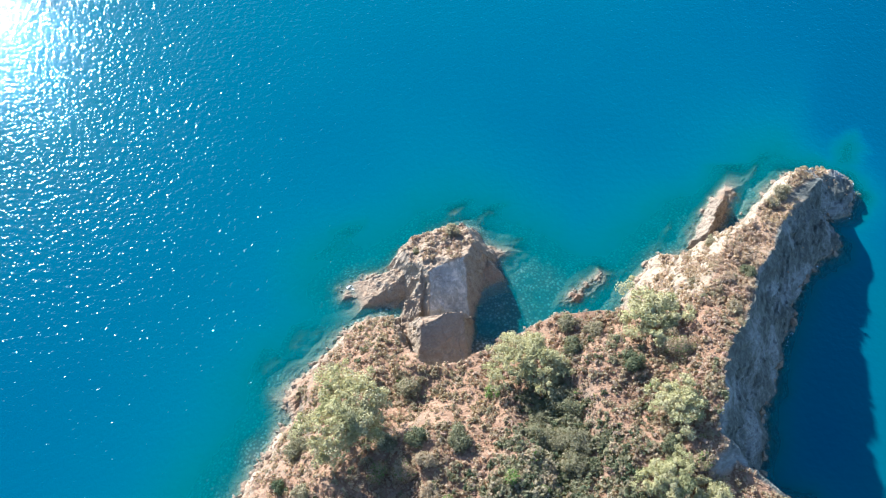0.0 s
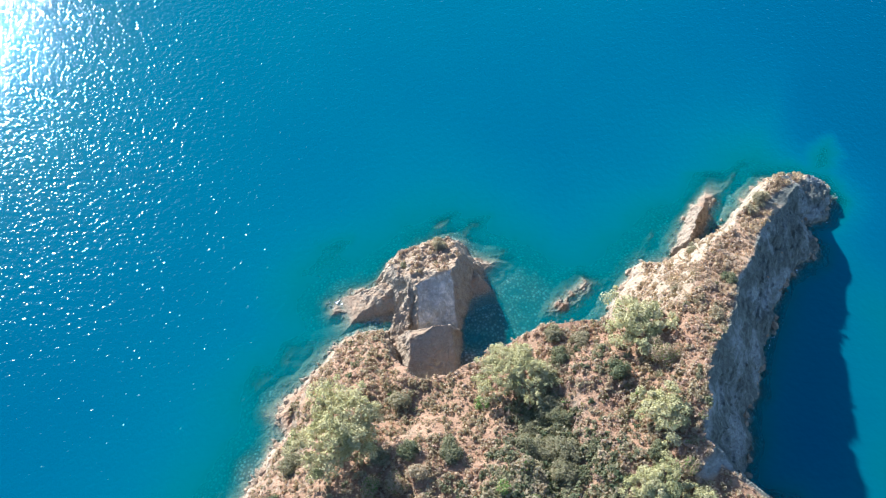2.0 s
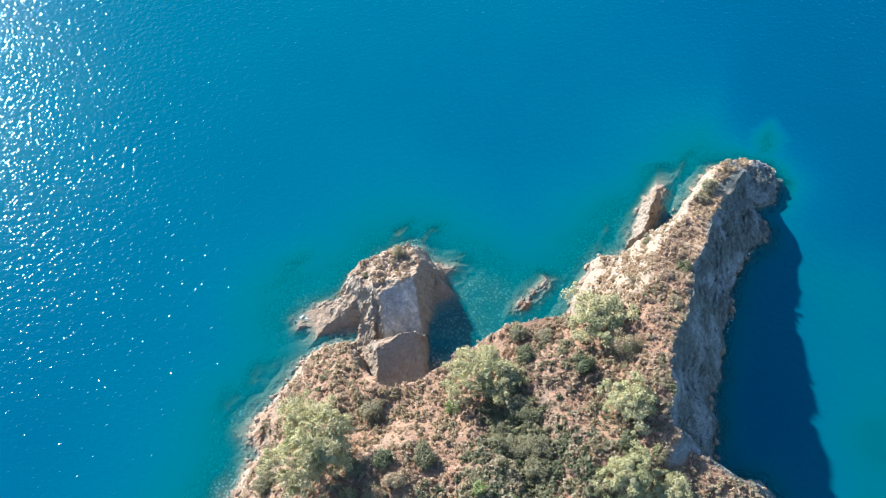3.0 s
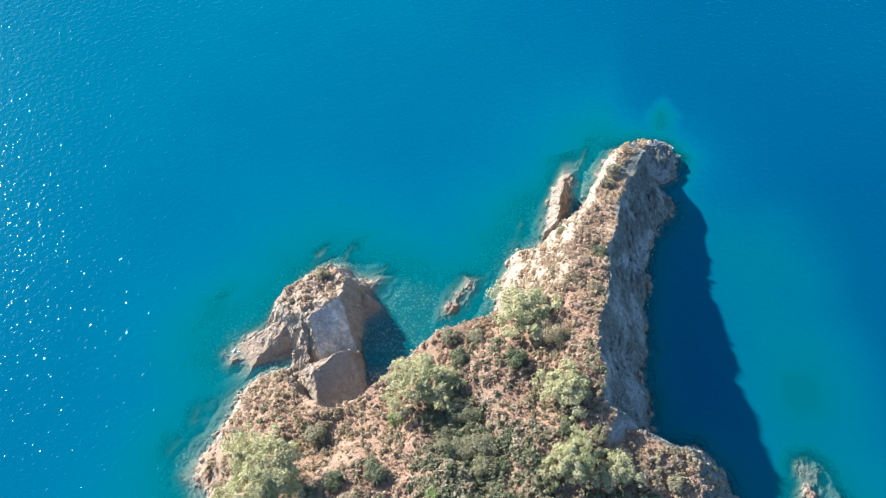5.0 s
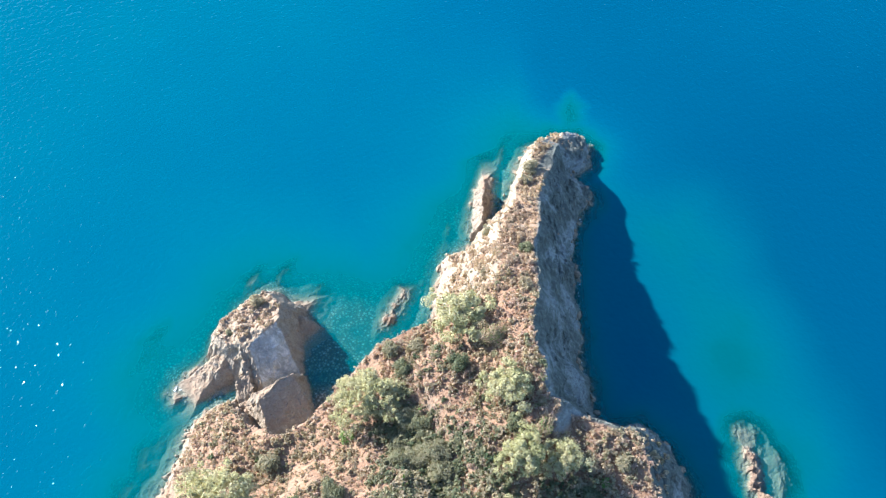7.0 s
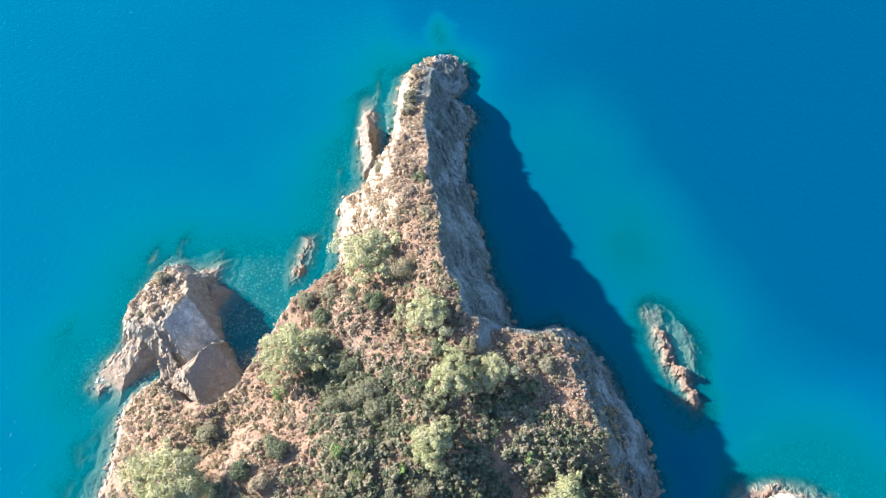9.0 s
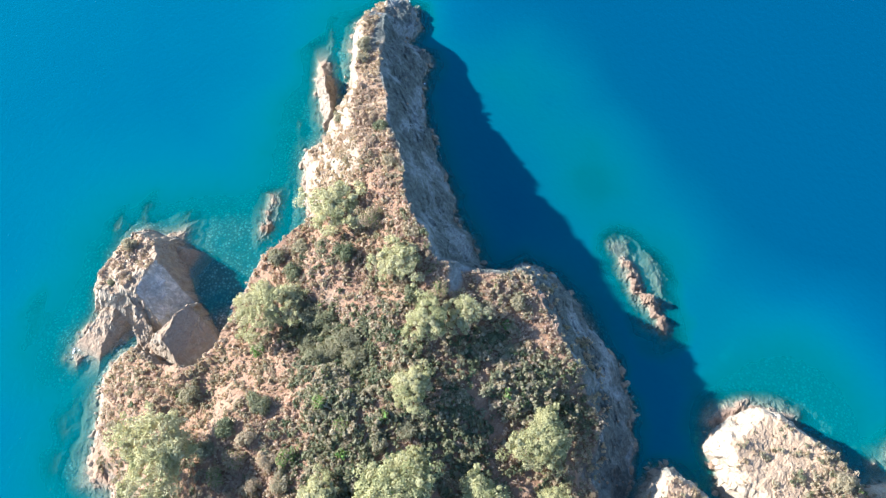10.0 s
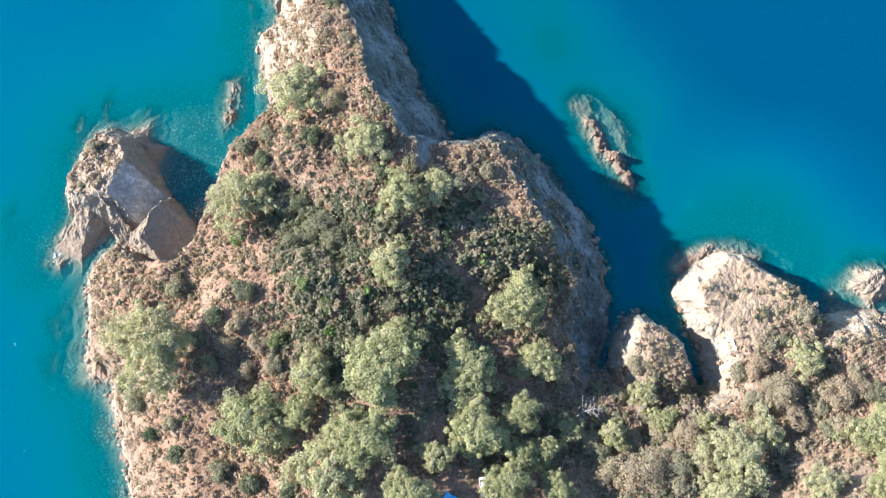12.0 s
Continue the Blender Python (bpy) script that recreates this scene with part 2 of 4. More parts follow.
# ---------------------------------------------------------------- the plan: outlines in metres
HEADLAND_COAST = [
    (-46, 52), (-41, 62), (-36, 71), (-34, 77), (-35, 81), (-32, 86), (-28, 90), (-24, 96), (-19, 100), (-15, 102), (-10, 102), (-8.5, 96), (-6.5, 88),
    (-2, 85.5), (5, 86.5), (10, 89.5), (15, 92.5), (20, 96), (28, 98), (35, 99), (40, 99), (43, 105), (49, 114), (53, 118), (58, 119),
    (63, 122), (72, 125), (77, 130), (84, 138), (90, 144), (99, 146), (106, 143), (108, 137), (103.5, 132), (96, 128.5), (98.5, 122.5), (95, 118), (89, 114),
    (85, 107), (79.5, 97), (75.5, 89), (71, 79), (69.5, 72), (67, 65), (66, 60), (70, 58), (75, 56), (78, 49), (78, 40), (75.5, 33), (73, 22)]
SOUTH_COAST = [
    (70, 15), (63, 7), (57, 3), (52, 1), (48, -3), (49, -5), (55, 0), (62, 1.2), (66, -3.5), (66, -9), (64, -14.5), (61.5, -20), (61.5, -24), (63.5, -23), (66.5, -18),
    (70, -12.5), (71.5, -8), (75, -3), (81, -2), (88, -4), (92, -9), (93, -15), (95, -23), (93, -32), (97, -33), (101, -35), (106, -44), (118, -62),
    (150, -110), (-110, -110), (-85, -20), (-66, 15), (-54, 36)]
COAST = HEADLAND_COAST + SOUTH_COAST
PLATEAU = [
    (98, 140), (89, 130.5), (82, 122), (75.5, 113.5), (70, 105.5), (65.5, 97.5), (61, 88), (57, 79.5), (52.5, 70), (50, 62.5), (56, 55.5), (61, 53),
    (66.5, 49), (64, 42), (61, 34), (59, 24), (56.5, 15), (48, 7), (40, -4), (44, -14), (54, -28), (70, -33), (88, -38), (100, -60), (120, -100),
    (-90, -100), (-66, -20), (-45, 20), (-29, 48), (-20, 64), (-16, 76), (-14, 86), (-12.5, 96), (-10, 94), (-9, 88), (-5, 83.5), (-1, 82.5), (4, 83), (10, 86),
    (16, 90), (24, 92.5), (33, 93.5), (41, 91), (47, 90), (53, 93), (58, 99), (63, 107), (69, 115), (76, 124), (85, 134), (95, 142.5)]
PINNACLE_TOP = [(56, -5), (60.5, -2.5), (63, -7), (60, -18), (53, -14)]
CRAG_TOP = [(77, -7), (86, -8), (89, -14), (90, -28), (80, -36), (66, -30), (72, -20), (75, -12)]
HEIGHTS = [
    (98, 141, 6.5), (88, 132, 11.5), (79, 122, 14), (72, 113, 17), (67, 103, 20), (62, 95, 22.5), (57, 84, 25), (52, 70, 26), (49, 61, 24), (56, 55, 20),
    (67, 48, 19), (60, 30, 19), (56.5, 15, 13), (49, 7, 10), (44, -1, 9), (36, 2, 11.5), (24, 4, 15), (44, 14, 14), (40, -8, 10), (30, 60, 24), (18, 53, 22), (0, 62, 18), (31, 92, 17), (38, 79, 22), (14, 89, 13),
    (-4, 82, 12), (-9, 90, 9), (-11, 98, 6), (-15, 76, 10), (-12, 55, 14), (-28, 46, 11), (10, 20, 22), (0, 0, 20), (-30, 0, 16), (58, -10, 10)]
HEIGHTS_SOUTH = [(80, -10, 9.5), (84, -24, 10), (60, -30, 11), (46, -16, 9.5), (40, -30, 15.5), (0, -50, 25), (95, -45, 12.5), (50, -70, 30)]


# shape of the added hollow whose wall turns away from the sun
def shade_hollow(x, y):
    along, across = 0.25 * (x - 24) - 0.97 * (y - 63.5), 0.97 * (x - 24) + 0.25 * (y - 63.5)
    return np.exp(-(along / 13) ** 4 - (across / 7) ** 4)


def land_height(x, y):
    """The headland's surface, and how far a place lies from the shore (negative at sea)."""
    wx, wy = x + 1.1 * fbm(x, y, 0.17, 4, 0.42), y + 1.1 * fbm(x, y, 0.17, 4, 0.42, 40)
    dc, inside = poly_dist(wx, wy, COAST)
    px, py = x + 1.2 * fbm(x, y, 0.11, 3, 0.5, 15), y + 1.2 * fbm(x, y, 0.11, 3, 0.5, 55)
    dp, on = poly_dist(px, py, PLATEAU)
    for top in (PINNACLE_TOP, CRAG_TOP):
        d2, on2 = poly_dist(wx, wy, top)
        dp, on = np.minimum(dp, d2), on | on2
    dp = np.where(on, 0, dp)
    s = np.where(inside, dc / (dc + dp + 1e-6), 0)
    top = weighted(x, y, HEIGHTS + HEIGHTS_SOUTH)
    # a hollow added behind the pines so that the ground there falls into shade
    top = top - 5.2 * shade_hollow(x, y)
    rough = fbm(x, y, 0.22, 5, 0.55)
    steep = smooth(top / (dc + dp + 1e-6), 0.5, 1.3) * (~on)
    # the eastern cliffs fall in one even face, crossed by thin beds
    east = smooth(x + 0.55 * (105 - y), 50, 58) * smooth(y, -2, 6) * steep
    face = np.clip(1.06 * s, 0, 1)
    h = top * ((1 - east) * (0.35 * s ** 0.85 + 0.65 * (1 - (1 - s) ** 1.5)) + east * (0.85 * face + 0.15 * face ** 0.4)) + rough * (0.22 + 0.95 * (1 - 0.6 * east) * steep * np.sin(np.pi * np.clip(s, 0, 1)))
    along, across = -0.47 * x - 0.88 * y, 0.88 * x - 0.47 * y
    beds = 1 - 2 * np.abs(fbm(along * 0.16 + 0.3 * across, across - 0.35 * along, 0.42, 4, 0.6, 31))
    h = h + east * np.sin(np.pi * np.clip(s, 0, 1)) * (0.55 * beds + 1.1 * fbm(along, across, 0.07, 2, 0.5, 12))
    h = h + 1.1 * fbm(x, y, 0.05, 3, 0.5, 9) * smooth(s, 0.2, 1)
    crag = 1 - 2 * np.abs(fbm(x, y, 0.19, 5, 0.6, 61))
    rocky = np.clip(0.15 + steep + smooth(-dc, -7, -1), 0, 1) * (1 + 0.5 * smooth(x + 0.5 * (100 - y), 66, 74) * (y > 4))
    rocky = rocky * (1 - 0.9 * smooth(s, 0.7, 0.95)) * (1 - 0.55 * east)
    h = h + 0.38 * fbm(x, y, 0.55, 3, 0.6, 71) * rocky * smooth(s, 0, 0.15)
    rocky = rocky * (1 - 0.75 * smooth(-x, 8, 20) * smooth(dc, 1.5, 3.5)) * (1 - 0.15 * smooth(x, 50, 60) * smooth(-y, -4, 2))
    h = h + 0.6 * crag * rocky * smooth(s, 0, 0.15)
    # the shattered crag and pinnacle of the south
    broken = smooth(x, 50, 56) * smooth(-y, -6, 0) * smooth(x + 0.4 * y, 42, 56) * smooth(s, 0, 0.2)
    h = h + broken * (0.2 * (np.floor(3 * fbm(x, y, 0.16, 4, 0.6, 91)) / 3) + 0.12 * (1 - 2 * np.abs(fbm(x, y, 0.6, 3, 0.6, 15))))
    ledge = np.floor(h / 2.3) * 2.3 + 2.3 * smooth(h / 2.3 - np.floor(h / 2.3), 0.25, 0.85)
    h = h + (ledge - h) * 0.22 * smooth(steep, 0.1, 0.4) * (1 - smooth(s, 0.7, 0.95))
    reef = smooth(fbm(x, y, 0.06, 3, 0.5, 88), -0.35, 0.35)
    sea = -0.2 - (0.8 - 0.4 * reef) * dc * (1 - 0.35 * smooth(-x, 0, 20) + 2.0 * smooth(x + 0.5 * (100 - y), 62, 78) * np.maximum(smooth(y, 2, 8), smooth(-x, -75, -71))) - 0.04 * dc ** 2 + (rough * 0.6 + 0.55 * crag * smooth(dc, 0, 3)) * np.exp(-dc / 6)
    return np.where(inside, np.maximum(h, 0.15 + 0.35 * rough), sea), np.where(inside, dc, -dc), steep


def build_land():
    step = 0.42
    xs, ys = np.arange(-100, 132, step), np.arange(-75, 152, step)
    x, y = np.meshgrid(xs, ys, indexing="ij")
    h, d, steep = land_height(x, y)
    gx, gy = np.gradient(h, step)
    slope = np.hypot(gx, gy)
    # crags lean and break sideways where the ground is steep
    k = np.clip(slope - 0.7, 0, 2.0) * 0.35
    px = x + k * fbm(x * 0.6 + h * 0.5, y * 0.6 + h * 0.9, 0.5, 4, 0.6, 3)
    py = y + k * fbm(x * 0.6 - h * 0.7, y * 0.6 + h * 0.4, 0.5, 4, 0.6, 23)
    keep = (h > -7).ravel()
    pale = smooth(-np.hypot((x - 78) / 20, (y + 15) / 20), -1, -0.6) + 0.8 * smooth(-np.hypot(x - 58, y + 6), -9, -4) + 0.8 * smooth(-np.hypot(x - 98, y + 38), -8, -4)
    pale = pale + 0.1 * smooth(-np.hypot((x - 47) / 9, (y - 112) / 12), -1, -0.4) + 0.8 * smooth(-d, -1.8, -0.6) * smooth(-x, 0, 20) + 0.55 * smooth(y, 88, 108) * smooth(x, 36, 50) + 0.3 * smooth(-y, 8, 16) * smooth(x, 38, 48)
    broad = h.copy()
    for _ in range(14):
        broad[1:-1, 1:-1] = 0.2 * (broad[1:-1, 1:-1] + broad[2:, 1:-1] + broad[:-2, 1:-1] + broad[1:-1, 2:] + broad[1:-1, :-2])
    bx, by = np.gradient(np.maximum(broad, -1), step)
    # grey rock on east-facing steeps, their shade partly put into the colour
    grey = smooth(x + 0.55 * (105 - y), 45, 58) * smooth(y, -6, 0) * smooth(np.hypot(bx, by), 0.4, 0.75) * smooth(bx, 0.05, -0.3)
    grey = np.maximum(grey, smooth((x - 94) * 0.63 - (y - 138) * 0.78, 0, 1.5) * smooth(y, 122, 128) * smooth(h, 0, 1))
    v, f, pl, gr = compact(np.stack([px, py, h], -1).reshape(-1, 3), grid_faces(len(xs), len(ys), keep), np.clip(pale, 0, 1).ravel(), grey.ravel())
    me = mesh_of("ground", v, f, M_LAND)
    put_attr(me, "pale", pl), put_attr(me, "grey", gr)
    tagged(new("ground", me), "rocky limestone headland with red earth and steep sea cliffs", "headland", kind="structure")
    return xs, ys, h, slope, d, gx, grey


XS, YS, LAND, SLOPE, SHORE, FALL_EAST, CLIFF = build_land()


def at_land(table, x, y, xs=XS, ys=YS):
    """A value of the land's grid, or of another, at any place."""
    fx, fy = (np.asarray(x) - xs[0]) / (xs[1] - xs[0]), (np.asarray(y) - ys[0]) / (ys[1] - ys[0])
    i, j = np.clip(fx.astype(int), 0, len(xs) - 2), np.clip(fy.astype(int), 0, len(ys) - 2)
    u, v = np.clip(fx - i, 0, 1), np.clip(fy - j, 0, 1)
    return (table[i, j] * (1 - u) + table[i + 1, j] * u) * (1 - v) + (table[i, j + 1] * (1 - u) + table[i + 1, j + 1] * u) * v


# ---------------------------------------------------------------- rocks that stand in the sea
ROCKS = []
STACK_COAST = [(-24, 107), (-24, 109.5), (-19.5, 111.5), (-12.5, 114.8), (-10, 118.5), (-5.5, 121.5), (-1, 125.3), (4, 127.6), (8, 126.5), (10.5, 122), (14, 120.5), (13, 116), (10, 109), (7, 103.5), (2, 102.6), (-6, 103), (-14, 104), (-19, 106.5)]


def sea_rock(name, label, coast, tops, heights, step=0.4, rough=0.5, power=0.8, pale=0.0, grey=None, group="", warp=1.0, skirt=0.3, sink=0.0, drop=0.11, material=None):
    """A rock in the sea: outline at the waterline, outlines of its tops, spot heights."""
    cx, cy = np.array(coast).T
    xs, ys = np.arange(cx.min() - 9, cx.max() + 9, step), np.arange(cy.min() - 9, cy.max() + 9, step)
    x, y = np.meshgrid(xs, ys, indexing="ij")
    wx, wy = x + warp * fbm(x, y, 0.2, 4, 0.6, 5), y + warp * fbm(x, y, 0.2, 4, 0.6, 45)
    dc, inside = poly_dist(wx, wy, coast)
    dp, on = np.full(x.shape, 1e9), np.zeros(x.shape, bool)
    for t in tops:
        d2, on2 = poly_dist(wx, wy, t)
        dp, on = np.minimum(dp, d2), on | on2
    dp = np.where(on, 0, dp)
    s = np.where(inside, dc / (dc + dp + 1e-6), 0)
    r = fbm(x, y, 0.35, 5, 0.6, 8)
    h = weighted(x, y, heights) * s ** power + rough * r * (0.4 + s)
    h = np.where(inside, np.maximum(h, 0.1 + 0.3 * r), -0.15 - skirt * dc - drop * dc ** 2 + 0.7 * r * np.exp(-dc / 4))
    h = h - sink
    gx, gy = np.gradient(h, step)
    k = np.clip(np.hypot(gx, gy) - 0.7, 0, 2.0) * 0.4
    px, py = x + k * fbm(x + h, y, 0.4, 4, 0.6, 3), y + k * fbm(x, y + h, 0.4, 4, 0.6, 23)
    g = np.zeros(x.shape) if grey is None else grey(x, y, np.hypot(gx, gy))
    v, f, g = compact(np.stack([px, py, h], -1).reshape(-1, 3), grid_faces(len(xs), len(ys), (h > -9).ravel()), g.ravel())
    me = mesh_of(name, v, f, material or M_STACK)
    put_attr(me, "pale", np.full(len(v), pale)), put_attr(me, "grey", g)
    tagged(new(name, me), label, "rock", group)
    ROCKS.append((xs, ys, h))
    return xs, ys, h


def planed_rock(name, label, blocks, coast, step=0.25, warp=0.55, rough=0.3, smooth_face=None, pale=0.0, grey=0.0, skirt=0.3, drop=0.11):
    """A rock of tilted faces: each block is the space under its planes (x, y, z, compass way it falls, slope); the rock is all blocks together."""
    cx, cy = np.array(coast).T
    xs, ys = np.arange(cx.min() - 9, cx.max() + 9, step), np.arange(cy.min() - 9, cy.max() + 9, step)
    x, y = np.meshgrid(xs, ys, indexing="ij")
    wx, wy = x + warp * fbm(x, y, 0.23, 5, 0.55, 5), y + warp * fbm(x, y, 0.23, 5, 0.55, 45)
    best, slab = np.full(x.shape, -99.0), np.zeros(x.shape)
    for b, planes in enumerate(blocks):
        z = np.stack([pz - slope * ((wx - px) * math.sin(radians(way)) + (wy - py) * math.cos(radians(way))) for px, py, pz, way, slope in planes])
        low = z.min(0)
        if smooth_face and smooth_face[0] == b:
            others = np.delete(z, smooth_face[1], 0).min(0)
            slab = np.where(low > best, smooth(others - z[smooth_face[1]], 0.0, 0.5), 0.0)
        else:
            slab = np.where(low > best, 0.0, slab)
        best = np.maximum(best, low)
    # broken blocks on the rough sides, thin joints on the smooth face
    n1, n2 = fbm(x, y, 0.3, 4, 0.55, 8), fbm(x * 0.8 + 0.5 * y, y * 0.9 - 0.4 * x, 0.75, 3, 0.55, 28)
    chips = 0.8 * np.floor(n1 * 3) / 3 + 0.3 * np.floor(n2 * 3) / 3
    crack = smooth(-np.abs(fbm(x, y, 0.16, 3, 0.5, 33)), -0.035, 0) + 0.7 * smooth(-np.abs(fbm(x, y, 0.3, 2, 0.5, 53)), -0.04, 0)
    h = best + rough * (chips + 0.35 * n2) * (1 - 0.85 * slab) * smooth(best, 0, 2.5) + 0.12 * n1 - 0.3 * np.clip(crack, 0, 1) * (0.1 + 0.9 * slab)
    d, inside = poly_dist(wx, wy, coast)
    r = fbm(x, y, 0.35, 5, 0.6, 8)
    h = np.maximum(h, np.where(inside, 0.1 + 0.35 * r, -0.15 - skirt * d - drop * d ** 2 + 0.7 * r * np.exp(-d / 4)))
    gx, gy = np.gradient(h, step)
    k = np.clip(np.hypot(gx, gy) - 0.9, 0, 2.0) * 0.22 * (1 - slab)
    px, py = x + k * fbm(x + h, y, 0.6, 3, 0.6, 3), y + k * fbm(x, y + h, 0.6, 3, 0.6, 23)
    v, f, g = compact(np.stack([px, py, h], -1).reshape(-1, 3), grid_faces(len(xs), len(ys), (h > -9).ravel()), np.clip(grey + slab, 0, 1).ravel())
    me = mesh_of(name, v, f, M_STACK)
    put_attr(me, "pale", pale * smooth(v[:, 2], 0.3, 2.0)), put_attr(me, "grey", g)
    tagged(new(name, me), label, "rock")
    ROCKS.append((xs, ys, h))
    return xs, ys, h


STACK = planed_rock("rock_pillar", "tall tan sea rock with a grey slab face and dry tufts", [
    [(0, 115, 9.2, -30, 0.2), (0, 109, 9.7, 162, 1.0), (6.6, 113, 8.6, 113, 1.8), (6.5, 120.5, 7.6, 58, 1.7), (4.5, 123, 7.6, 0, 3.0), (-3, 120.2, 7.4, -21, 2.6), (-10.3, 116, 5.0, -69, 2.6), (-7.0, 112, 9.0, -125, 1.7)],
    [(-7, 112.5, 6.1, -108, 0.41), (-10, 110.6, 5.2, 165, 1.15), (-10, 112.3, 5.2, -20, 2.2), (-6, 108, 6, 90, 2.5)],
    [(-4.9, 109.5, 9.4, 193, 0.72), (-5.6, 106, 10.2, 103, 4.0), (-5.6, 106, 10.2, 283, 4.0), (-4.9, 110, 9.6, 13, 2.0)],
    [(4.3, 122.4, 8.6, -30, 2.5), (4.3, 122.4, 8.6, 60, 2.0), (4.3, 122.4, 8.6, 150, 0.6), (4.3, 122.4, 8.6, 240, 0.7)],
    [(-10, 116.2, 6.2, 30, 1.0), (-10, 116.2, 6.2, 130, 0.8), (-10, 116.2, 6.2, 210, 2.2), (-10, 116.2, 6.2, 310, 2.5)],
    [(12.5, 119.3, 0.8, 30, 0.5), (12.5, 119.3, 0.8, 120, 0.45), (12.5, 119.3, 0.8, 210, 0.8), (12.5, 119.3, 0.8, 300, 0.6)]],
    STACK_COAST, smooth_face=(0, 1), rough=0.5, pale=0.45)
planed_rock("slab_rock", "wedge of bare grey-brown slab rock above the cleft", [
    [(0, 97, 8.3, 158, 0.66), (4, 97, 8.7, -85, 0.09), (0, 97.6, 8.3, -5, 4.0), (4.4, 95.5, 7.5, 97, 2.8), (-5.0, 96, 7.9, -98, 2.2)]],
    [(-10.5, 100), (-3, 100), (5, 98.8), (6.5, 94), (4.8, 88.5), (-2, 86.5), (-7, 90), (-9, 95)], smooth_face=(0, 0), warp=0.35, rough=0.25, pale=0.35, grey=-0.7)
planed_rock("fin_rock", "narrow upright brown rock fin beside the spit", [
    [(67, 127.5, 6.0, -60, 2.4), (67.2, 127.4, 5.6, 120, 3.6), (69.6, 132, 5.6, 30, 1.4), (64.2, 122, 5.2, 210, 1.8), (67, 127, 6.0, 210, 0.05)],
    [(72.5, 137, 1.2, 300, 0.9), (72.5, 137, 1.2, 120, 0.9), (72.5, 137, 1.2, 35, 0.3), (72.5, 137, 1.2, 215, 0.2)]],
    [(61, 121), (63, 126), (68, 134), (73, 139), (75, 138), (72, 132), (69, 127), (65, 121)], warp=0.5, rough=0.45, pale=0.05)
sea_rock("cove_rock", "low brown reef rock breaking the cove's surface", [(28, 105.5), (30, 108.5), (34, 112), (39, 114.5), (40.5, 113), (37, 109.5), (32, 105.5)],
         [[(31, 107), (35, 110.8), (35.5, 109.8)]], [(33, 109, 0.8), (39, 113.5, 0.2)], rough=0.9, warp=0.9, skirt=0.4, sink=0.35, material=M_REEF)
sea_rock("reef_islet", "long broken brown islet of jagged rock", [(97.5, 47), (94, 43), (91, 35.5), (87.8, 28), (86, 24), (87.2, 20.8), (89.6, 22.5), (91, 27), (93.5, 34.5), (96, 40), (98.4, 44.5)],
         [[(95.6, 43), (92, 36), (89, 27), (87.5, 23), (88.6, 23.5), (90, 28), (93, 36)]], [(96, 45, 0.0), (92, 36, 0.6), (88, 26, 2.2), (87, 22, 1.9)], rough=1.0, warp=1.3, skirt=0.4, sink=0.45, step=0.3, material=M_REEF)
sea_rock("shore_boulder", "big tan boulder in the shallows", [(105, -32), (110, -31.5), (114, -35), (112, -40), (106, -39)],
         [[(107, -34), (110, -34), (111, -36.5), (108, -37)]], [(109, -35, 3)], rough=0.6, pale=0.3)
sea_rock("shore_ledge", "flat brown wave-cut ledge at the crag's foot", [(80, -0.5), (83, 0.8), (88, -2), (94, -7), (96, -12), (92, -12), (86, -5), (81, -3)],
         [[(83, -1), (88, -3.5), (93, -9), (92, -9.5), (86, -4)]], [(87, -4, 0.8)], rough=0.5, warp=0.5, skirt=0.2, material=M_REEF)
sea_rock("drowned_boulder", "rounded pale boulder under shallow water", [(98.5, -30), (101, -28.5), (103, -30.5), (101.5, -33), (99, -32.5)],
         [[(100, -30), (101.5, -31)]], [(101, -31, 1.6)], rough=0.3, warp=0.3, sink=1.3, pale=0.4)


def reef(x0, y0, x1, y1, width, sink):
    """A long low reef that stays under the surface."""
    d = Vector((x1 - x0, y1 - y0)).normalized()
    n = Vector((-d.y, d.x)) * width
    a, b = Vector((x0, y0)), Vector((x1, y1))
    c = (a + b) / 2
    sea_rock("sunken_reef", "narrow brown reef lying under clear water", [tuple(a), tuple(c + n), tuple(b), tuple(c - n)],
             [[tuple(a * 0.7 + b * 0.3 + n * 0.2), tuple(a * 0.2 + b * 0.8 + n * 0.2), tuple(a * 0.2 + b * 0.8 - n * 0.2), tuple(a * 0.7 + b * 0.3 - n * 0.2)]],
             [(*c, 1.2)], rough=0.45, warp=1.0, step=0.6, skirt=0.65, drop=0.35, sink=sink + 1.3, group="sunken reefs", material=M_REEF)


reef(-0.3, 129.0, 6.7, 135.5, 1.6, 0.9)
reef(7.7, 128.0, 15.5, 133.6, 1.6, 0.9)
reef(12.9, 120.8, 20.1, 124.6, 2.2, 0.7)
reef(71.1, 136.5, 87.4, 150.5, 1.8, 0.8)
reef(103.8, 145.5, 111.6, 156.6, 2.0, 3.2)
reef(101.0, 46.0, 93.5, 23.0, 5.4, 0.9)
reef(50.0, 115.0, 58.4, 130.9, 2.5, 1.6)
reef(-37.4, 92.3, -27.5, 99.1, 3.0, 1.3)
reef(-31.5, 117.6, -20.7, 128.3, 3.2, 2.6)
reef(-41.9, 85.8, -36.1, 92.6, 3.0, 1.5)


# ---------------------------------------------------------------- sea bed and sea
DEEPS = [(76, 14, 12, 11), (66, 6, 7, 8), (69, -6, 4, 6), (55, 0, 4, 3)]
SHOALS = [(25, 112, 13, 1.7), (8.1, 91.7, 4.5, -0.25), (14, 104, 7, 0.9), (98, 38, 12, 4.5), (62, 130, 9, 2.2), (100, -10, 26, 3.2), (-25, 118, 9, 4.0)]


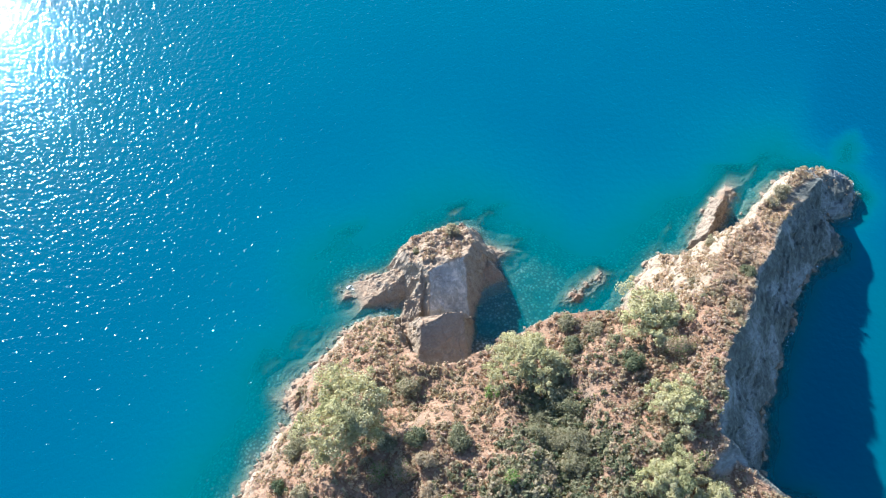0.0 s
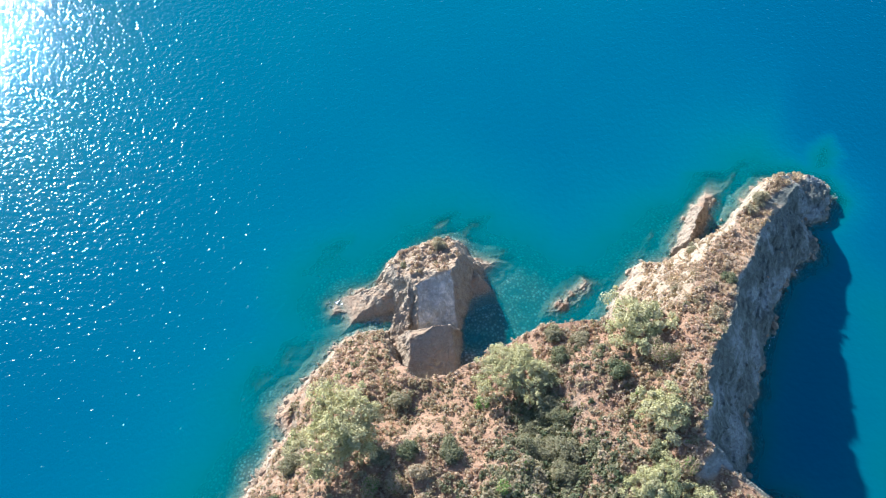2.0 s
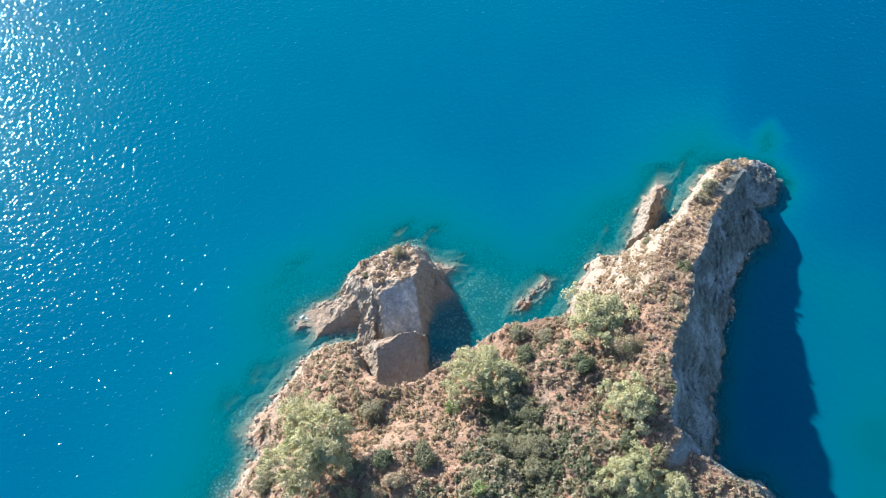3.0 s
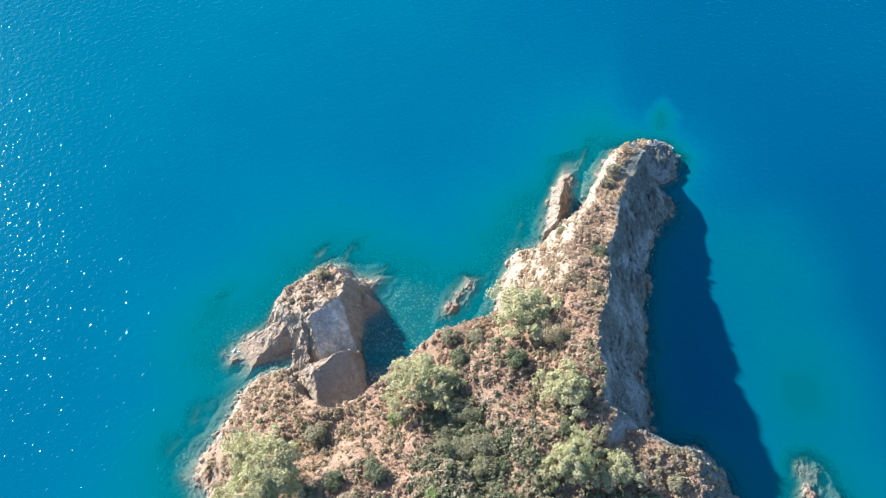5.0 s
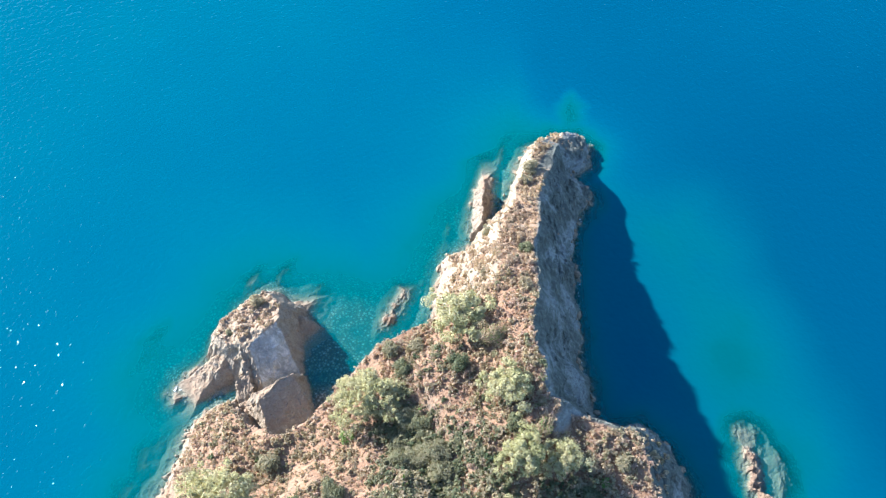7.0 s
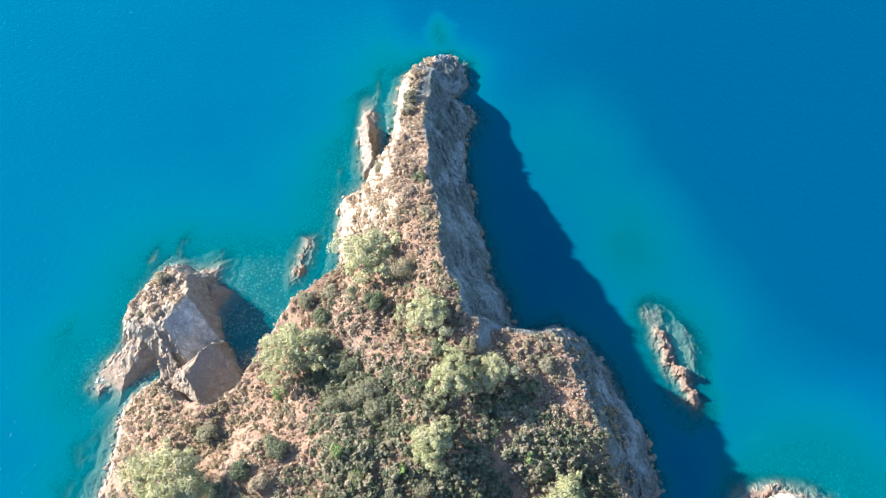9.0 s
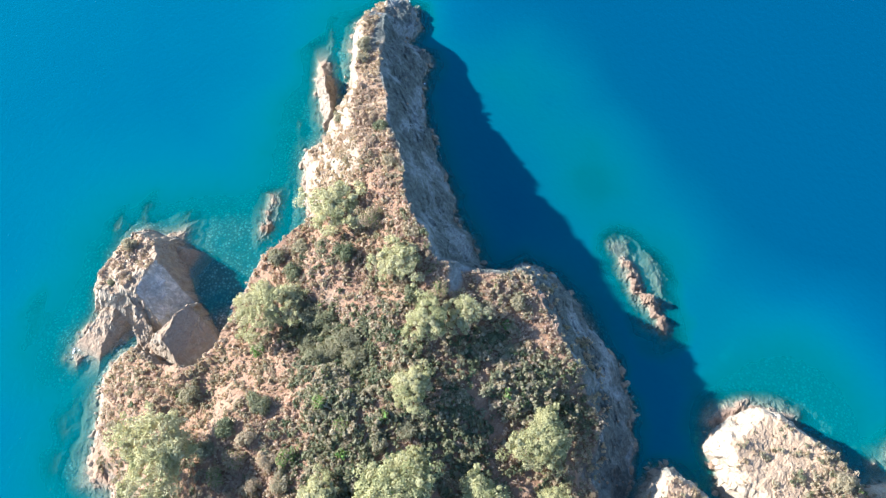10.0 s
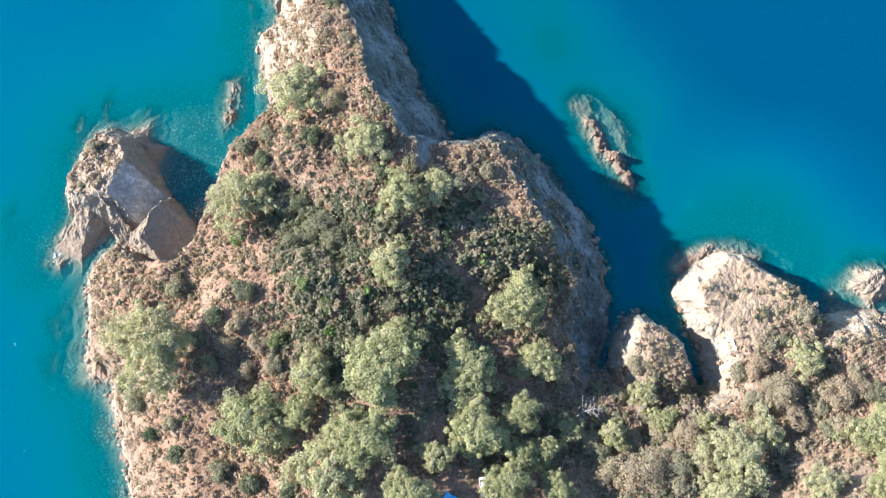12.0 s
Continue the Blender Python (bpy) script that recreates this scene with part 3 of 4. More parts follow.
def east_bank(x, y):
    """A long bank off the eastern cliffs where the water is tinted, 0 to 1."""
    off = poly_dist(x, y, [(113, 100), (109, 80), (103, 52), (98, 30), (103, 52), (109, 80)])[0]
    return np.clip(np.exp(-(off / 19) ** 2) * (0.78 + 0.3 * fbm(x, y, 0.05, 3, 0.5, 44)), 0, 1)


def bed_depth(x, y):
    d, inside = poly_dist(x, y, COAST)
    d2, in2 = poly_dist(x, y, STACK_COAST)
    east = smooth(x + 0.5 * (100 - y), 62, 80) * smooth(y, 0, 25) + 2.2 * smooth(-x, -84, -76) * smooth(x, 40, 50) * smooth(y, -30, -22) * smooth(-y, -30, -10)
    d = np.where(inside | in2, 0, np.minimum(d * (1 + 2.2 * east), d2 + 1))
    depth = 0.6 + 13.5 * (1 - np.exp(-(d / 24) ** 1.15))
    # deeper east, shallower north-west: sunward brightening put into the water colour by depth
    depth = depth * (1 + 0.85 * smooth(x, 62, 145) * (1 - 0.65 * smooth(y, 60, 170)) - 0.36 * smooth(y - 0.5 * x, 120, 250))
    bank = east_bank(x, y)
    depth = depth * (1 - bank) + np.minimum(depth, 5.6) * bank
    for sx, sy, r, low in DEEPS:
        depth = np.maximum(depth, low * np.exp(-((x - sx) ** 2 + (y - sy) ** 2) / r ** 2))
    for sx, sy, r, low in SHOALS:
        w = np.exp(-((x - sx) ** 2 + (y - sy) ** 2) / r ** 2)
        depth = depth * (1 - w) + np.minimum(depth, low) * w
    return depth


def spread(lo, hi, step, far):
    """Even steps from lo to hi, then ever longer ones out to far."""
    out, d = [], step
    while not out or out[-1] < far:
        d *= 1.25
        out.append((out[-1] if out else 0) + d)
    o = np.array(out)
    return np.concatenate([lo - o[::-1], np.arange(lo, hi, step), hi + o])


def build_sea():
    xs, ys = spread(-70, 130, 1.2, 4000), spread(-60, 160, 1.2, 4000)
    x, y = np.meshgrid(xs, ys, indexing="ij")
    dep = bed_depth(x, y)
    reef = np.maximum(0, fbm(x, y, 0.12, 5, 0.6, 31)) * smooth(-dep, -9, -2.5) * smooth(-x, -92, -80) * smooth(np.hypot((x - 26) / 20, (y - 110) / 14), 0.8, 1.3)
    bed = np.minimum(-dep + 1.0 * reef + 0.2 * fbm(x, y, 0.6, 3, 0.6, 2), np.where(dep < 0.35, 0.5, -0.25))
    me = mesh_of("sea_bed", np.stack([x, y, bed], -1).reshape(-1, 3), grid_faces(len(xs), len(ys)), M_BED, True)
    tagged(new("sea_bed", me), "pale stony sea bed with dark seaweed patches", "sea bed", kind="structure")
    me = mesh_of("water", np.stack([x, y, 0 * x], -1).reshape(-1, 3), grid_faces(len(xs), len(ys)), M_SEA, True)
    # the water's depth down to whatever lies highest: bed, drowned slope or reef
    floor = np.maximum(bed, np.where((x > XS[0]) & (x < XS[-1]) & (y > YS[0]) & (y < YS[-1]), at_land(LAND, x, y), -99))
    for rx, ry, rh in ROCKS:
        inside = (x > rx[0]) & (x < rx[-1]) & (y > ry[0]) & (y < ry[-1])
        floor[inside] = np.maximum(floor[inside], at_land(rh, x[inside], y[inside], rx, ry))
    put_attr(me, "depth", np.maximum(-floor, 0.05)), put_attr(me, "bank_tint", east_bank(x, y))
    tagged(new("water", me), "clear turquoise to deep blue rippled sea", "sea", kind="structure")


build_sea()

# ---------------------------------------------------------------- loose stones and foam


def bed_height(x, y):
    return -bed_depth(x, y)


def stone_mesh(seed):
    bm = bmesh.new()
    bmesh.ops.create_icosphere(bm, subdivisions=1, radius=1)
    rng = random.Random(seed)
    v = np.array([tuple(p.co * rng.uniform(0.65, 1.15)) for p in bm.verts])
    f = np.array([[p.index for p in face.verts] for face in bm.faces])
    bm.free()
    return v, f


def scatter_stones(name, label, x, y, z, size, material, seed):
    rng = np.random.default_rng(seed)
    kinds = [stone_mesh(seed + k) for k in range(5)]
    vs, fs, base = [], [], 0
    for k in range(len(x)):
        v, f = kinds[k % 5]
        t = rng.random() * 6.283
        c, s_ = math.cos(t), math.sin(t)
        q = v * size[k] * (1, rng.uniform(0.55, 0.95), rng.uniform(0.4, 0.8))
        vs.append(np.stack([q[:, 0] * c - q[:, 1] * s_ + x[k], q[:, 0] * s_ + q[:, 1] * c + y[k], q[:, 2] + z[k]], 1))
        fs.append(f + base)
        base += len(v)
    me = mesh_of(name, np.concatenate(vs), np.concatenate(fs), material)
    put_attr(me, "pale", np.full(base, 0.15)), put_attr(me, "grey", np.full(base, 0.0))
    return tagged(new(name, me), label, "stones", kind="stuff")


def strew():
    rng = np.random.default_rng(11)
    x, y = rng.uniform(-75, 118, 90000), rng.uniform(-72, 150, 90000)
    h, sh, sl = at_land(LAND, x, y), at_land(SHORE, x, y), at_land(SLOPE, x, y)
    w = np.flatnonzero((y > -1.03 * x - 8) & (h > 1) & (sl < 1.0) & (sh > 1) & (rng.random(len(x)) < 0.05 + 0.25 * smooth(fbm(x, y, 0.12, 3, 0.6, 19), 0.1, 0.5)))[:1800]
    scatter_stones("loose_stones", "loose pale limestone stones on the earth", x[w], y[w], h[w] + 0.03, 0.14 + 0.4 * rng.random(len(w)) ** 3, M_LAND, 100)
    w = np.flatnonzero((np.abs(sh) < 0.9) & (h < 1.6))[:900]
    scatter_stones("shore_rocks", "jumbled brown rocks along the waterline", x[w], y[w], np.maximum(h[w], -0.4), 0.35 + 1.1 * rng.random(len(w)) ** 2.5, M_STACK, 200)
    w = np.flatnonzero((sh < -0.8) & (sh > -9) & (np.hypot(x - 24, y - 108) > 15) & (rng.random(len(x)) < 0.2 * np.exp(sh / 3.0) + 0.008))[:2000]
    scatter_stones("drowned_rocks", "brown rocks under the clear shallow water", x[w], y[w], np.minimum(bed_height(x[w], y[w]), -0.7), 0.5 + 1.3 * rng.random(len(w)) ** 2, M_STACK, 300)


strew()

# ---------------------------------------------------------------- plants


def leaf_cloud(centres, radii, count, size, lift=0.25, seed=1, squash=0.8):
    """Pointed leaf sprays on the shells of lobes: (n, 3, 3)."""
    rng = np.random.default_rng(seed)
    n = len(centres) * count
    c, r = np.repeat(centres, count, 0), np.repeat(radii, count)
    d = rng.normal(size=(n, 3))
    d[:, 2] += lift
    d /= np.linalg.norm(d, axis=1)[:, None]
    p = c + d * (r * (0.45 + 0.63 * rng.random(n) ** 0.7))[:, None] * (1, 1, squash)
    nor = d + (0, 0, 0.05) + 0.4 * rng.normal(size=(n, 3))
    nor /= np.linalg.norm(nor, axis=1)[:, None]
    a = np.cross(nor, rng.normal(size=(n, 3)))
    a /= np.linalg.norm(a, axis=1)[:, None]
    b = np.cross(nor, a)
    s = (size * (0.6 + 0.8 * rng.random(n)))[:, None]
    a, b = a * s, b * s * 0.7
    return np.stack([p - a - b * 0.7, p + a - b * 0.7, p + a * 0.1 + b * 1.4], 1)


def shrub_template(seed, lobes, count, size, tall):
    rng = np.random.default_rng(seed)
    ang, rad = rng.random(lobes) * 6.28, np.sqrt(rng.random(lobes)) * 0.62
    c = np.stack([rad * np.cos(ang), rad * np.sin(ang), tall * (0.25 + 0.45 * rng.random(lobes) * (1 - rad))], 1)
    return leaf_cloud(c, 0.28 + 0.2 * rng.random(lobes), count, size, 0.5, seed, 0.9)


def scatter(name, label, category, x, y, scale, tone, templates, material, z=None):
    """Many plants as one mesh."""
    z = at_land(LAND, x, y) if z is None else z
    rng = np.random.default_rng(len(x))
    pick, turn = rng.integers(0, len(templates), len(x)), rng.random(len(x)) * 6.283
    tall = 0.75 + 0.5 * rng.random(len(x))
    vs, ts = [], []
    for k, tpl in enumerate(templates):
        w = np.flatnonzero(pick == k)
        c, s = np.cos(turn[w])[:, None], np.sin(turn[w])[:, None]
        q = tpl.reshape(-1, 3)
        px = (q[None, :, 0] * c - q[None, :, 1] * s) * scale[w, None] + x[w, None]
        py = (q[None, :, 0] * s + q[None, :, 1] * c) * scale[w, None] + y[w, None]
        pz = q[None, :, 2] * (scale * tall)[w, None] + z[w, None] - 0.05
        vs.append(np.stack([px, py, pz], -1).reshape(-1, 3))
        ts.append(np.repeat(tone[w], len(q)))
    v, t = np.concatenate(vs), np.concatenate(ts)
    me = mesh_of(name, v, np.arange(len(v)).reshape(-1, 3), material)
    put_attr(me, "tone", t)
    return tagged(new(name, me), label, category, kind="stuff")


def spots(n, seed):
    rng = np.random.default_rng(seed)
    x, y = rng.uniform(-75, 118, n), rng.uniform(-72, 146, n)
    return x, y, rng


def greenness(x, y):
    """How thick the green maquis grows: inland thick, thin on the spit and the bluffs."""
    g = 0.85 * smooth(-np.hypot((x - 26) / 32, (y - 36) / 34), -1.05, -0.5) + 0.32 * smooth(-y, -16, 4) + 0.2 * smooth(-np.hypot((x - 50) / 16, (y - 35) / 26), -1, -0.5)
    # greener in the hollow, which adds to its dark patch of shade
    g = g + 0.35 * fbm(x, y, 0.06, 4, 0.6, 77) + 0.7 * shade_hollow(x, y)
    return np.clip(g * smooth(at_land(SHORE, x, y), 3, 16), 0, 1)


def bareness(x, y):
    """Ground that stays open: the crag's pale slopes and the earth of the western bluff."""
    b = smooth(-np.hypot((x - 80) / 17, (y + 11) / 17), -1, -0.6) + 0.8 * smooth(-np.hypot(x - 58, y + 3), -8, -4) + 0.9 * smooth(-np.hypot(x - 99, y + 38), -8, -4) + 0.3 * smooth(-(x + 26 - 0.45 * (y - 40)), -6, 4) * smooth(-y, -84, -60)
    # a strip of open red earth that runs down between the pines
    b = b + 0.95 * smooth(-poly_dist(x + 1.5 * fbm(x, y, 0.2, 2, 0.5, 66), y, [(39.5, 39), (37.5, 29), (35.5, 20), (33, 9), (35.5, 20), (37.5, 29)])[0], -3.4, -1.4)
    return np.clip(b, 0, 1)


def grow():
    x, y, rng = spots(125000, 3)
    h, sl, sh = at_land(LAND, x, y), at_land(SLOPE, x, y), at_land(SHORE, x, y)
    g = greenness(x, y)
    spit = smooth(y, 85, 105) * smooth(x, 36, 48)
    brink = (y < 52) & (y > 4) & (sh > 6.5)
    ok = (np.hypot(x, y) > 8) & (at_land(CLIFF, x, y) < 0.35 + 0.35 * (rng.random(len(x)) < 0.06) + 0.7 * (brink & (rng.random(len(x)) < 0.6))) & (y > -1.03 * x - 8) & (h > 1.5) & (sl < np.where((at_land(FALL_EAST, x, y) > -0.4) | (x < 30) | (y < 0), 1.9, np.where(brink, 1.3, 0.65)) + 0.2 * g) & (sh > 1.8) & (0.2 * fbm(x, y, 0.14, 4, 0.6, 5) + 0.74 + 0.2 * g > rng.random(len(x))) & (rng.random(len(x)) > 0.85 * bareness(x, y))
    grove = smooth(-np.hypot((x - 18) / 26, (y - 18) / 26), -1, -0.6)
    ok = ok & (rng.random(len(x)) > 0.35 * grove)
    thick = 0.55 * fbm(x, y, 0.14, 4, 0.6, 5) + 0.68 + 0.25 * g > rng.random(len(x))
    green = ok & thick & (rng.random(len(x)) < (0.05 + 0.85 * g) * (1 - 0.7 * spit))
    xg, yg = x[green], y[green]
    n = len(xg)
    scale = (0.5 + 1.1 * rng.random(n) ** 1.8) * (0.75 + 0.45 * g[green])
    # extra dark plants in the hollow and grove put tree shade into tone
    dark = rng.random(n) < 0.3 * shade_hollow(xg, yg) + 0.64 * smooth(g[green], 0.1, 0.5) + 0.35 * grove[green] + 0.5 * fbm(xg, yg, 0.09, 2, 0.5, 13) - 0.45 * smooth(-yg, -5, 20) - 0.4 * smooth(xg, 34, 48)
    tone = np.clip(np.where(dark, 0.2 + 0.1 * rng.normal(size=n), 0.54 - 0.1 * smooth(-yg, 0, 12) + 0.17 * rng.normal(size=n)), 0, 0.9)
    tone[rng.random(n) < 0.008] = 1.0
    scatter("maquis_shrubs", "dense green, olive and brown maquis shrubs on the headland", "shrubs", xg, yg, scale, tone,
            [shrub_template(s, 5, 18, 0.17, 1.1) for s in range(6)], M_SHRUB)
    dry = ok & ~green & (rng.random(len(x)) < 0.7 + 0.3 * spit)
    xd, yd = x[dry], y[dry]
    n = len(xd)
    tone = np.clip(0.45 + 0.3 * fbm(xd, yd, 0.1, 2, 0.5, 63) + 0.22 * rng.normal(size=n), 0, 1)
    tone = np.where(spit[dry] > 0.5, 0.35 + 0.35 * tone, tone)
    scatter("dry_scrub", "low dry tan and brown cushion scrub on red earth", "shrubs", xd, yd, 0.38 + 0.95 * rng.random(n) ** 2.0, tone,
            [shrub_template(50 + s, 4, 9, 0.2, 0.9) for s in range(6)], M_DRY)

    # tufts on top of the sea stack
    xs, ys, h = STACK
    x, y = rng.uniform(-10, 10, 700), rng.uniform(105, 123, 700)
    z = at_land(h, x, y, xs, ys)
    gx, gy = np.gradient(h, xs[1] - xs[0])
    w = np.flatnonzero((at_land(np.hypot(gx, gy), x, y, xs, ys) < 0.75) & (z > 5.2) & (y > 110.5 - 0.1 * x))[:150]
    scatter("stack_tufts", "dry straw tufts on top of the sea rock", "shrubs", x[w], y[w], 0.35 + 0.6 * rng.random(len(w)), np.clip(0.7 + 0.3 * rng.normal(size=len(w)), 0, 1),
            [shrub_template(50 + s, 4, 10, 0.19, 0.75) for s in range(6)], M_DRY, z[w])


grow()


TARP = (2.1, 1.2)


def bush(x, y, width, tone, label, seed, leaf=0.16, leaves=0, z=None):
    """A single rounded bush."""
    rng = np.random.default_rng(seed)
    q = shrub_template(300 + seed, 16, leaves or int(min(400, max(60, 80 * (width / 3) ** 2))), leaf / (0.62 * width), 1.0)
    q = q * (width * 0.62, width * 0.62, width * 0.6) + (0, 0, -0.1)
    me = mesh_of("bush", q.reshape(-1, 3), np.arange(q.size // 3).reshape(-1, 3), M_SHRUB)
    put_attr(me, "tone", np.repeat(np.clip(tone + 0.04 * rng.normal(size=len(q)), 0, 1), 3))
    ob = new("bush", me)
    ob.location = (x, y, float(at_land(LAND, x, y)) if z is None else z)
    return tagged(ob, label, "bush", "single bushes")


def bush_words(tone):
    for top, words in ((0.18, "compact dark green bush among paler scrub"), (0.34, "rounded green maquis bush on dry earth"), (0.55, "pale olive maquis bush on dry earth"),
                       (0.8, "greyish brown bush with dry twigs"), (0.92, "reddish brown withered bush on the slope")):
        if tone < top:
            return words
    return "bright green bush among dark shrubs"


# x, y, width, tone
BUSHES = [
    (-32.1, 57.6, 3.5, 0.05),
    (-31.3, 50.1, 3.9, 0.25),
    (-30.0, 65.8, 5.3, 0.30),
    (-30.4, 71.4, 3.3, 0.30),
    (-7.1, 77.4, 4.8, 0.40),
    (-5.2, 64.7, 4.5, 0.10),
    (-27.6, 55.2, 3.8, 0.45),
    (-19.1, 26.7, 4.2, 0.12),
    (-23.4, 33.8, 4.8, 0.25),
    (-26.4, 40.2, 4.9, 0.35),
    (13.2, 54.6, 3.4, 1.00),
    (18.0, 52.3, 2.7, 1.00),
    (0.9, 51.3, 4.3, 0.95),
    (13.4, 48.1, 3.6, 0.97),
    (3.1, 64.1, 5.1, 0.20),
    (-22.2, 80.0, 3.2, 0.40),
    (-24.3, 85.3, 2.8, 0.45),
    (23.0, 38.7, 4.1, 0.40),
    (16.9, 40.6, 3.6, 0.35),
    (37.6, 78.4, 4.7, 0.10),
    (26.6, 83.8, 4.4, 0.15),
    (24.2, 79.5, 3.9, 0.30),
    (26.1, 89.6, 4.1, 0.40),
    (31.5, 87.9, 4.0, 0.40),
    (59.6, 89.8, 3.4, 0.60),
    (80.6, 127.0, 4.4, 0.45),
    (77.8, 124.0, 3.0, 0.55),
    (62.7, 115.7, 3.2, 0.40),
    (81.8, -33.2, 5.0, 0.45),
    (65.3, 100.5, 3.5, 0.20),
    (14.5, 91.5, 4.1, 0.95),
    (42.2, 60.0, 3.7, 0.15),
    (47.0, 57.0, 3.7, 0.85),
    (47.0, 81.7, 6.6, 0.80),
    (10.0, 75.0, 3.2, 0.97),
    (49.9, 41.7, 3.7, 0.15),
    (59.5, 44.8, 3.8, 0.45),
    (23.2, 73.2, 6.4, 0.28),
    (26.2, 63.1, 5.6, 0.28),
    (53.2, -8.5, 5.2, 0.50),
    (70.6, -26.7, 5.7, 0.75),
    (79.8, -28.1, 3.0, 0.25),
    (69.0, -33.9, 8.3, 0.60),
    (48.6, -25.9, 7.1, 0.74),
    (35.8, -23.2, 10.7, 0.62),
    (32.1, -14.9, 4.8, 0.30),
    (41.7, -28.1, 4.9, 0.35),
    (61.7, -24.9, 4.0, 0.70),
    (87.6, -27.8, 4.2, 0.50),
    (77.6, -43.1, 6.9, 0.70),
    (72.2, -48.1, 6.2, 0.65),
    (66.4, -39.6, 6.0, 0.72),
    (32.6, -11.1, 5.0, 0.50),
    (30.5, -19.1, 6.3, 0.55),
    (45.9, -31.5, 5.2, 0.70),
    (63.2, -32.0, 6.0, 0.50),
    (59.2, -22.6, 3.4, 0.20),
    (45.2, -10.1, 4.5, 0.55),
    (45.7, -21.0, 5.2, 0.60),
    (82.1, -45.9, 5.6, 0.72),
    (83.3, -48.9, 4.9, 0.30),
    (30.0, -3.0, 4.5, 0.20),
    (43.2, -5.8, 3.4, 0.40),
    (-7.6, 58.5, 5.1, 0.80),
    (-8.2, 51.9, 4.5, 0.72),
    (-12.6, 58.3, 4.3, 0.85),
    (-2.5, 53.6, 4.5, 0.70),
    (-3.2, 48.2, 4.2, 0.50),
    (-11.1, 64.1, 3.9, 0.30),
    (-3.4, 59.2, 4.5, 0.66),
    (-9.3, 45.9, 3.7, 0.75),
    (25.2, 69.8, 5.8, 0.28),
    (22.0, 63.6, 5.7, 0.28),
    (19.5, 69.5, 5.1, 0.28),
    (24.9, 58.3, 5.0, 0.28),
    (17.7, 64.7, 5.1, 0.28),
]
for n, (bx, by, bw, bt_) in enumerate(BUSHES):
    bush(bx, by, bw, bt_, bush_words(bt_), n)
for bx, by, bw, bt_ in ((2.2, 119.6, 3.6, 0.5), (-6.4, 114.2, 1.8, 0.3)):
    bush(bx, by, bw, bt_, "pale olive bush on top of the sea rock", 90, z=float(at_land(STACK[2], bx, by, STACK[0], STACK[1])))
for n in range(16):
    u = random.Random(500 + n)
    bx, by = u.uniform(-7, 9), u.uniform(-7, 9)
    if abs(bx - TARP[0]) > 2.6 or abs(by - TARP[1]) > 2.4:
        tone = u.choice((0.1, 0.3, 0.5, 0.66))
        bush(bx, by, u.uniform(1.2, 2.6), tone, bush_words(tone), 200 + n, 0.055, 110)
for n in range(60):
    u = random.Random(900 + n)
    bx, by = u.uniform(36, 96), u.uniform(-62, -14)
    if at_land(LAND, bx, by) > 3 and at_land(SLOPE, bx, by) < 0.9 and by > -1.03 * bx - 4 and bareness(np.array(bx), np.array(by)) < 0.3:
        tone = u.choice((0.4, 0.45, 0.5, 0.53, 0.56, 0.6))
        bush(bx, by, u.uniform(2.2, 4.8), tone, bush_words(tone), 140 + n % 7)


def tube(bm, pts, radii, sides=7):
    """A tapered, bent tube through points."""
    rings = []
    for k, (p, r) in enumerate(zip(pts, radii)):
        ahead = (Vector(pts[min(k + 1, len(pts) - 1)]) - Vector(pts[max(k - 1, 0)])).normalized()
        a = ahead.orthogonal().normalized()
        b = ahead.cross(a)
        rings.append([bm.verts.new(Vector(p) + r * (math.cos(t) * a + math.sin(t) * b)) for t in (6.2832 * i / sides for i in range(sides))])
    for r0, r1 in zip(rings, rings[1:]):
        for i in range(sides):
            bm.faces.new((r0[i], r0[(i + 1) % sides], r1[(i + 1) % sides], r1[i]))
    bm.faces.new(rings[0][::-1]), bm.faces.new(rings[-1])


def to_mesh(name, bm, material):
    me = bpy.data.meshes.new(name)
    bm.to_mesh(me)
    bm.free()
    me.materials.append(material)
    return me


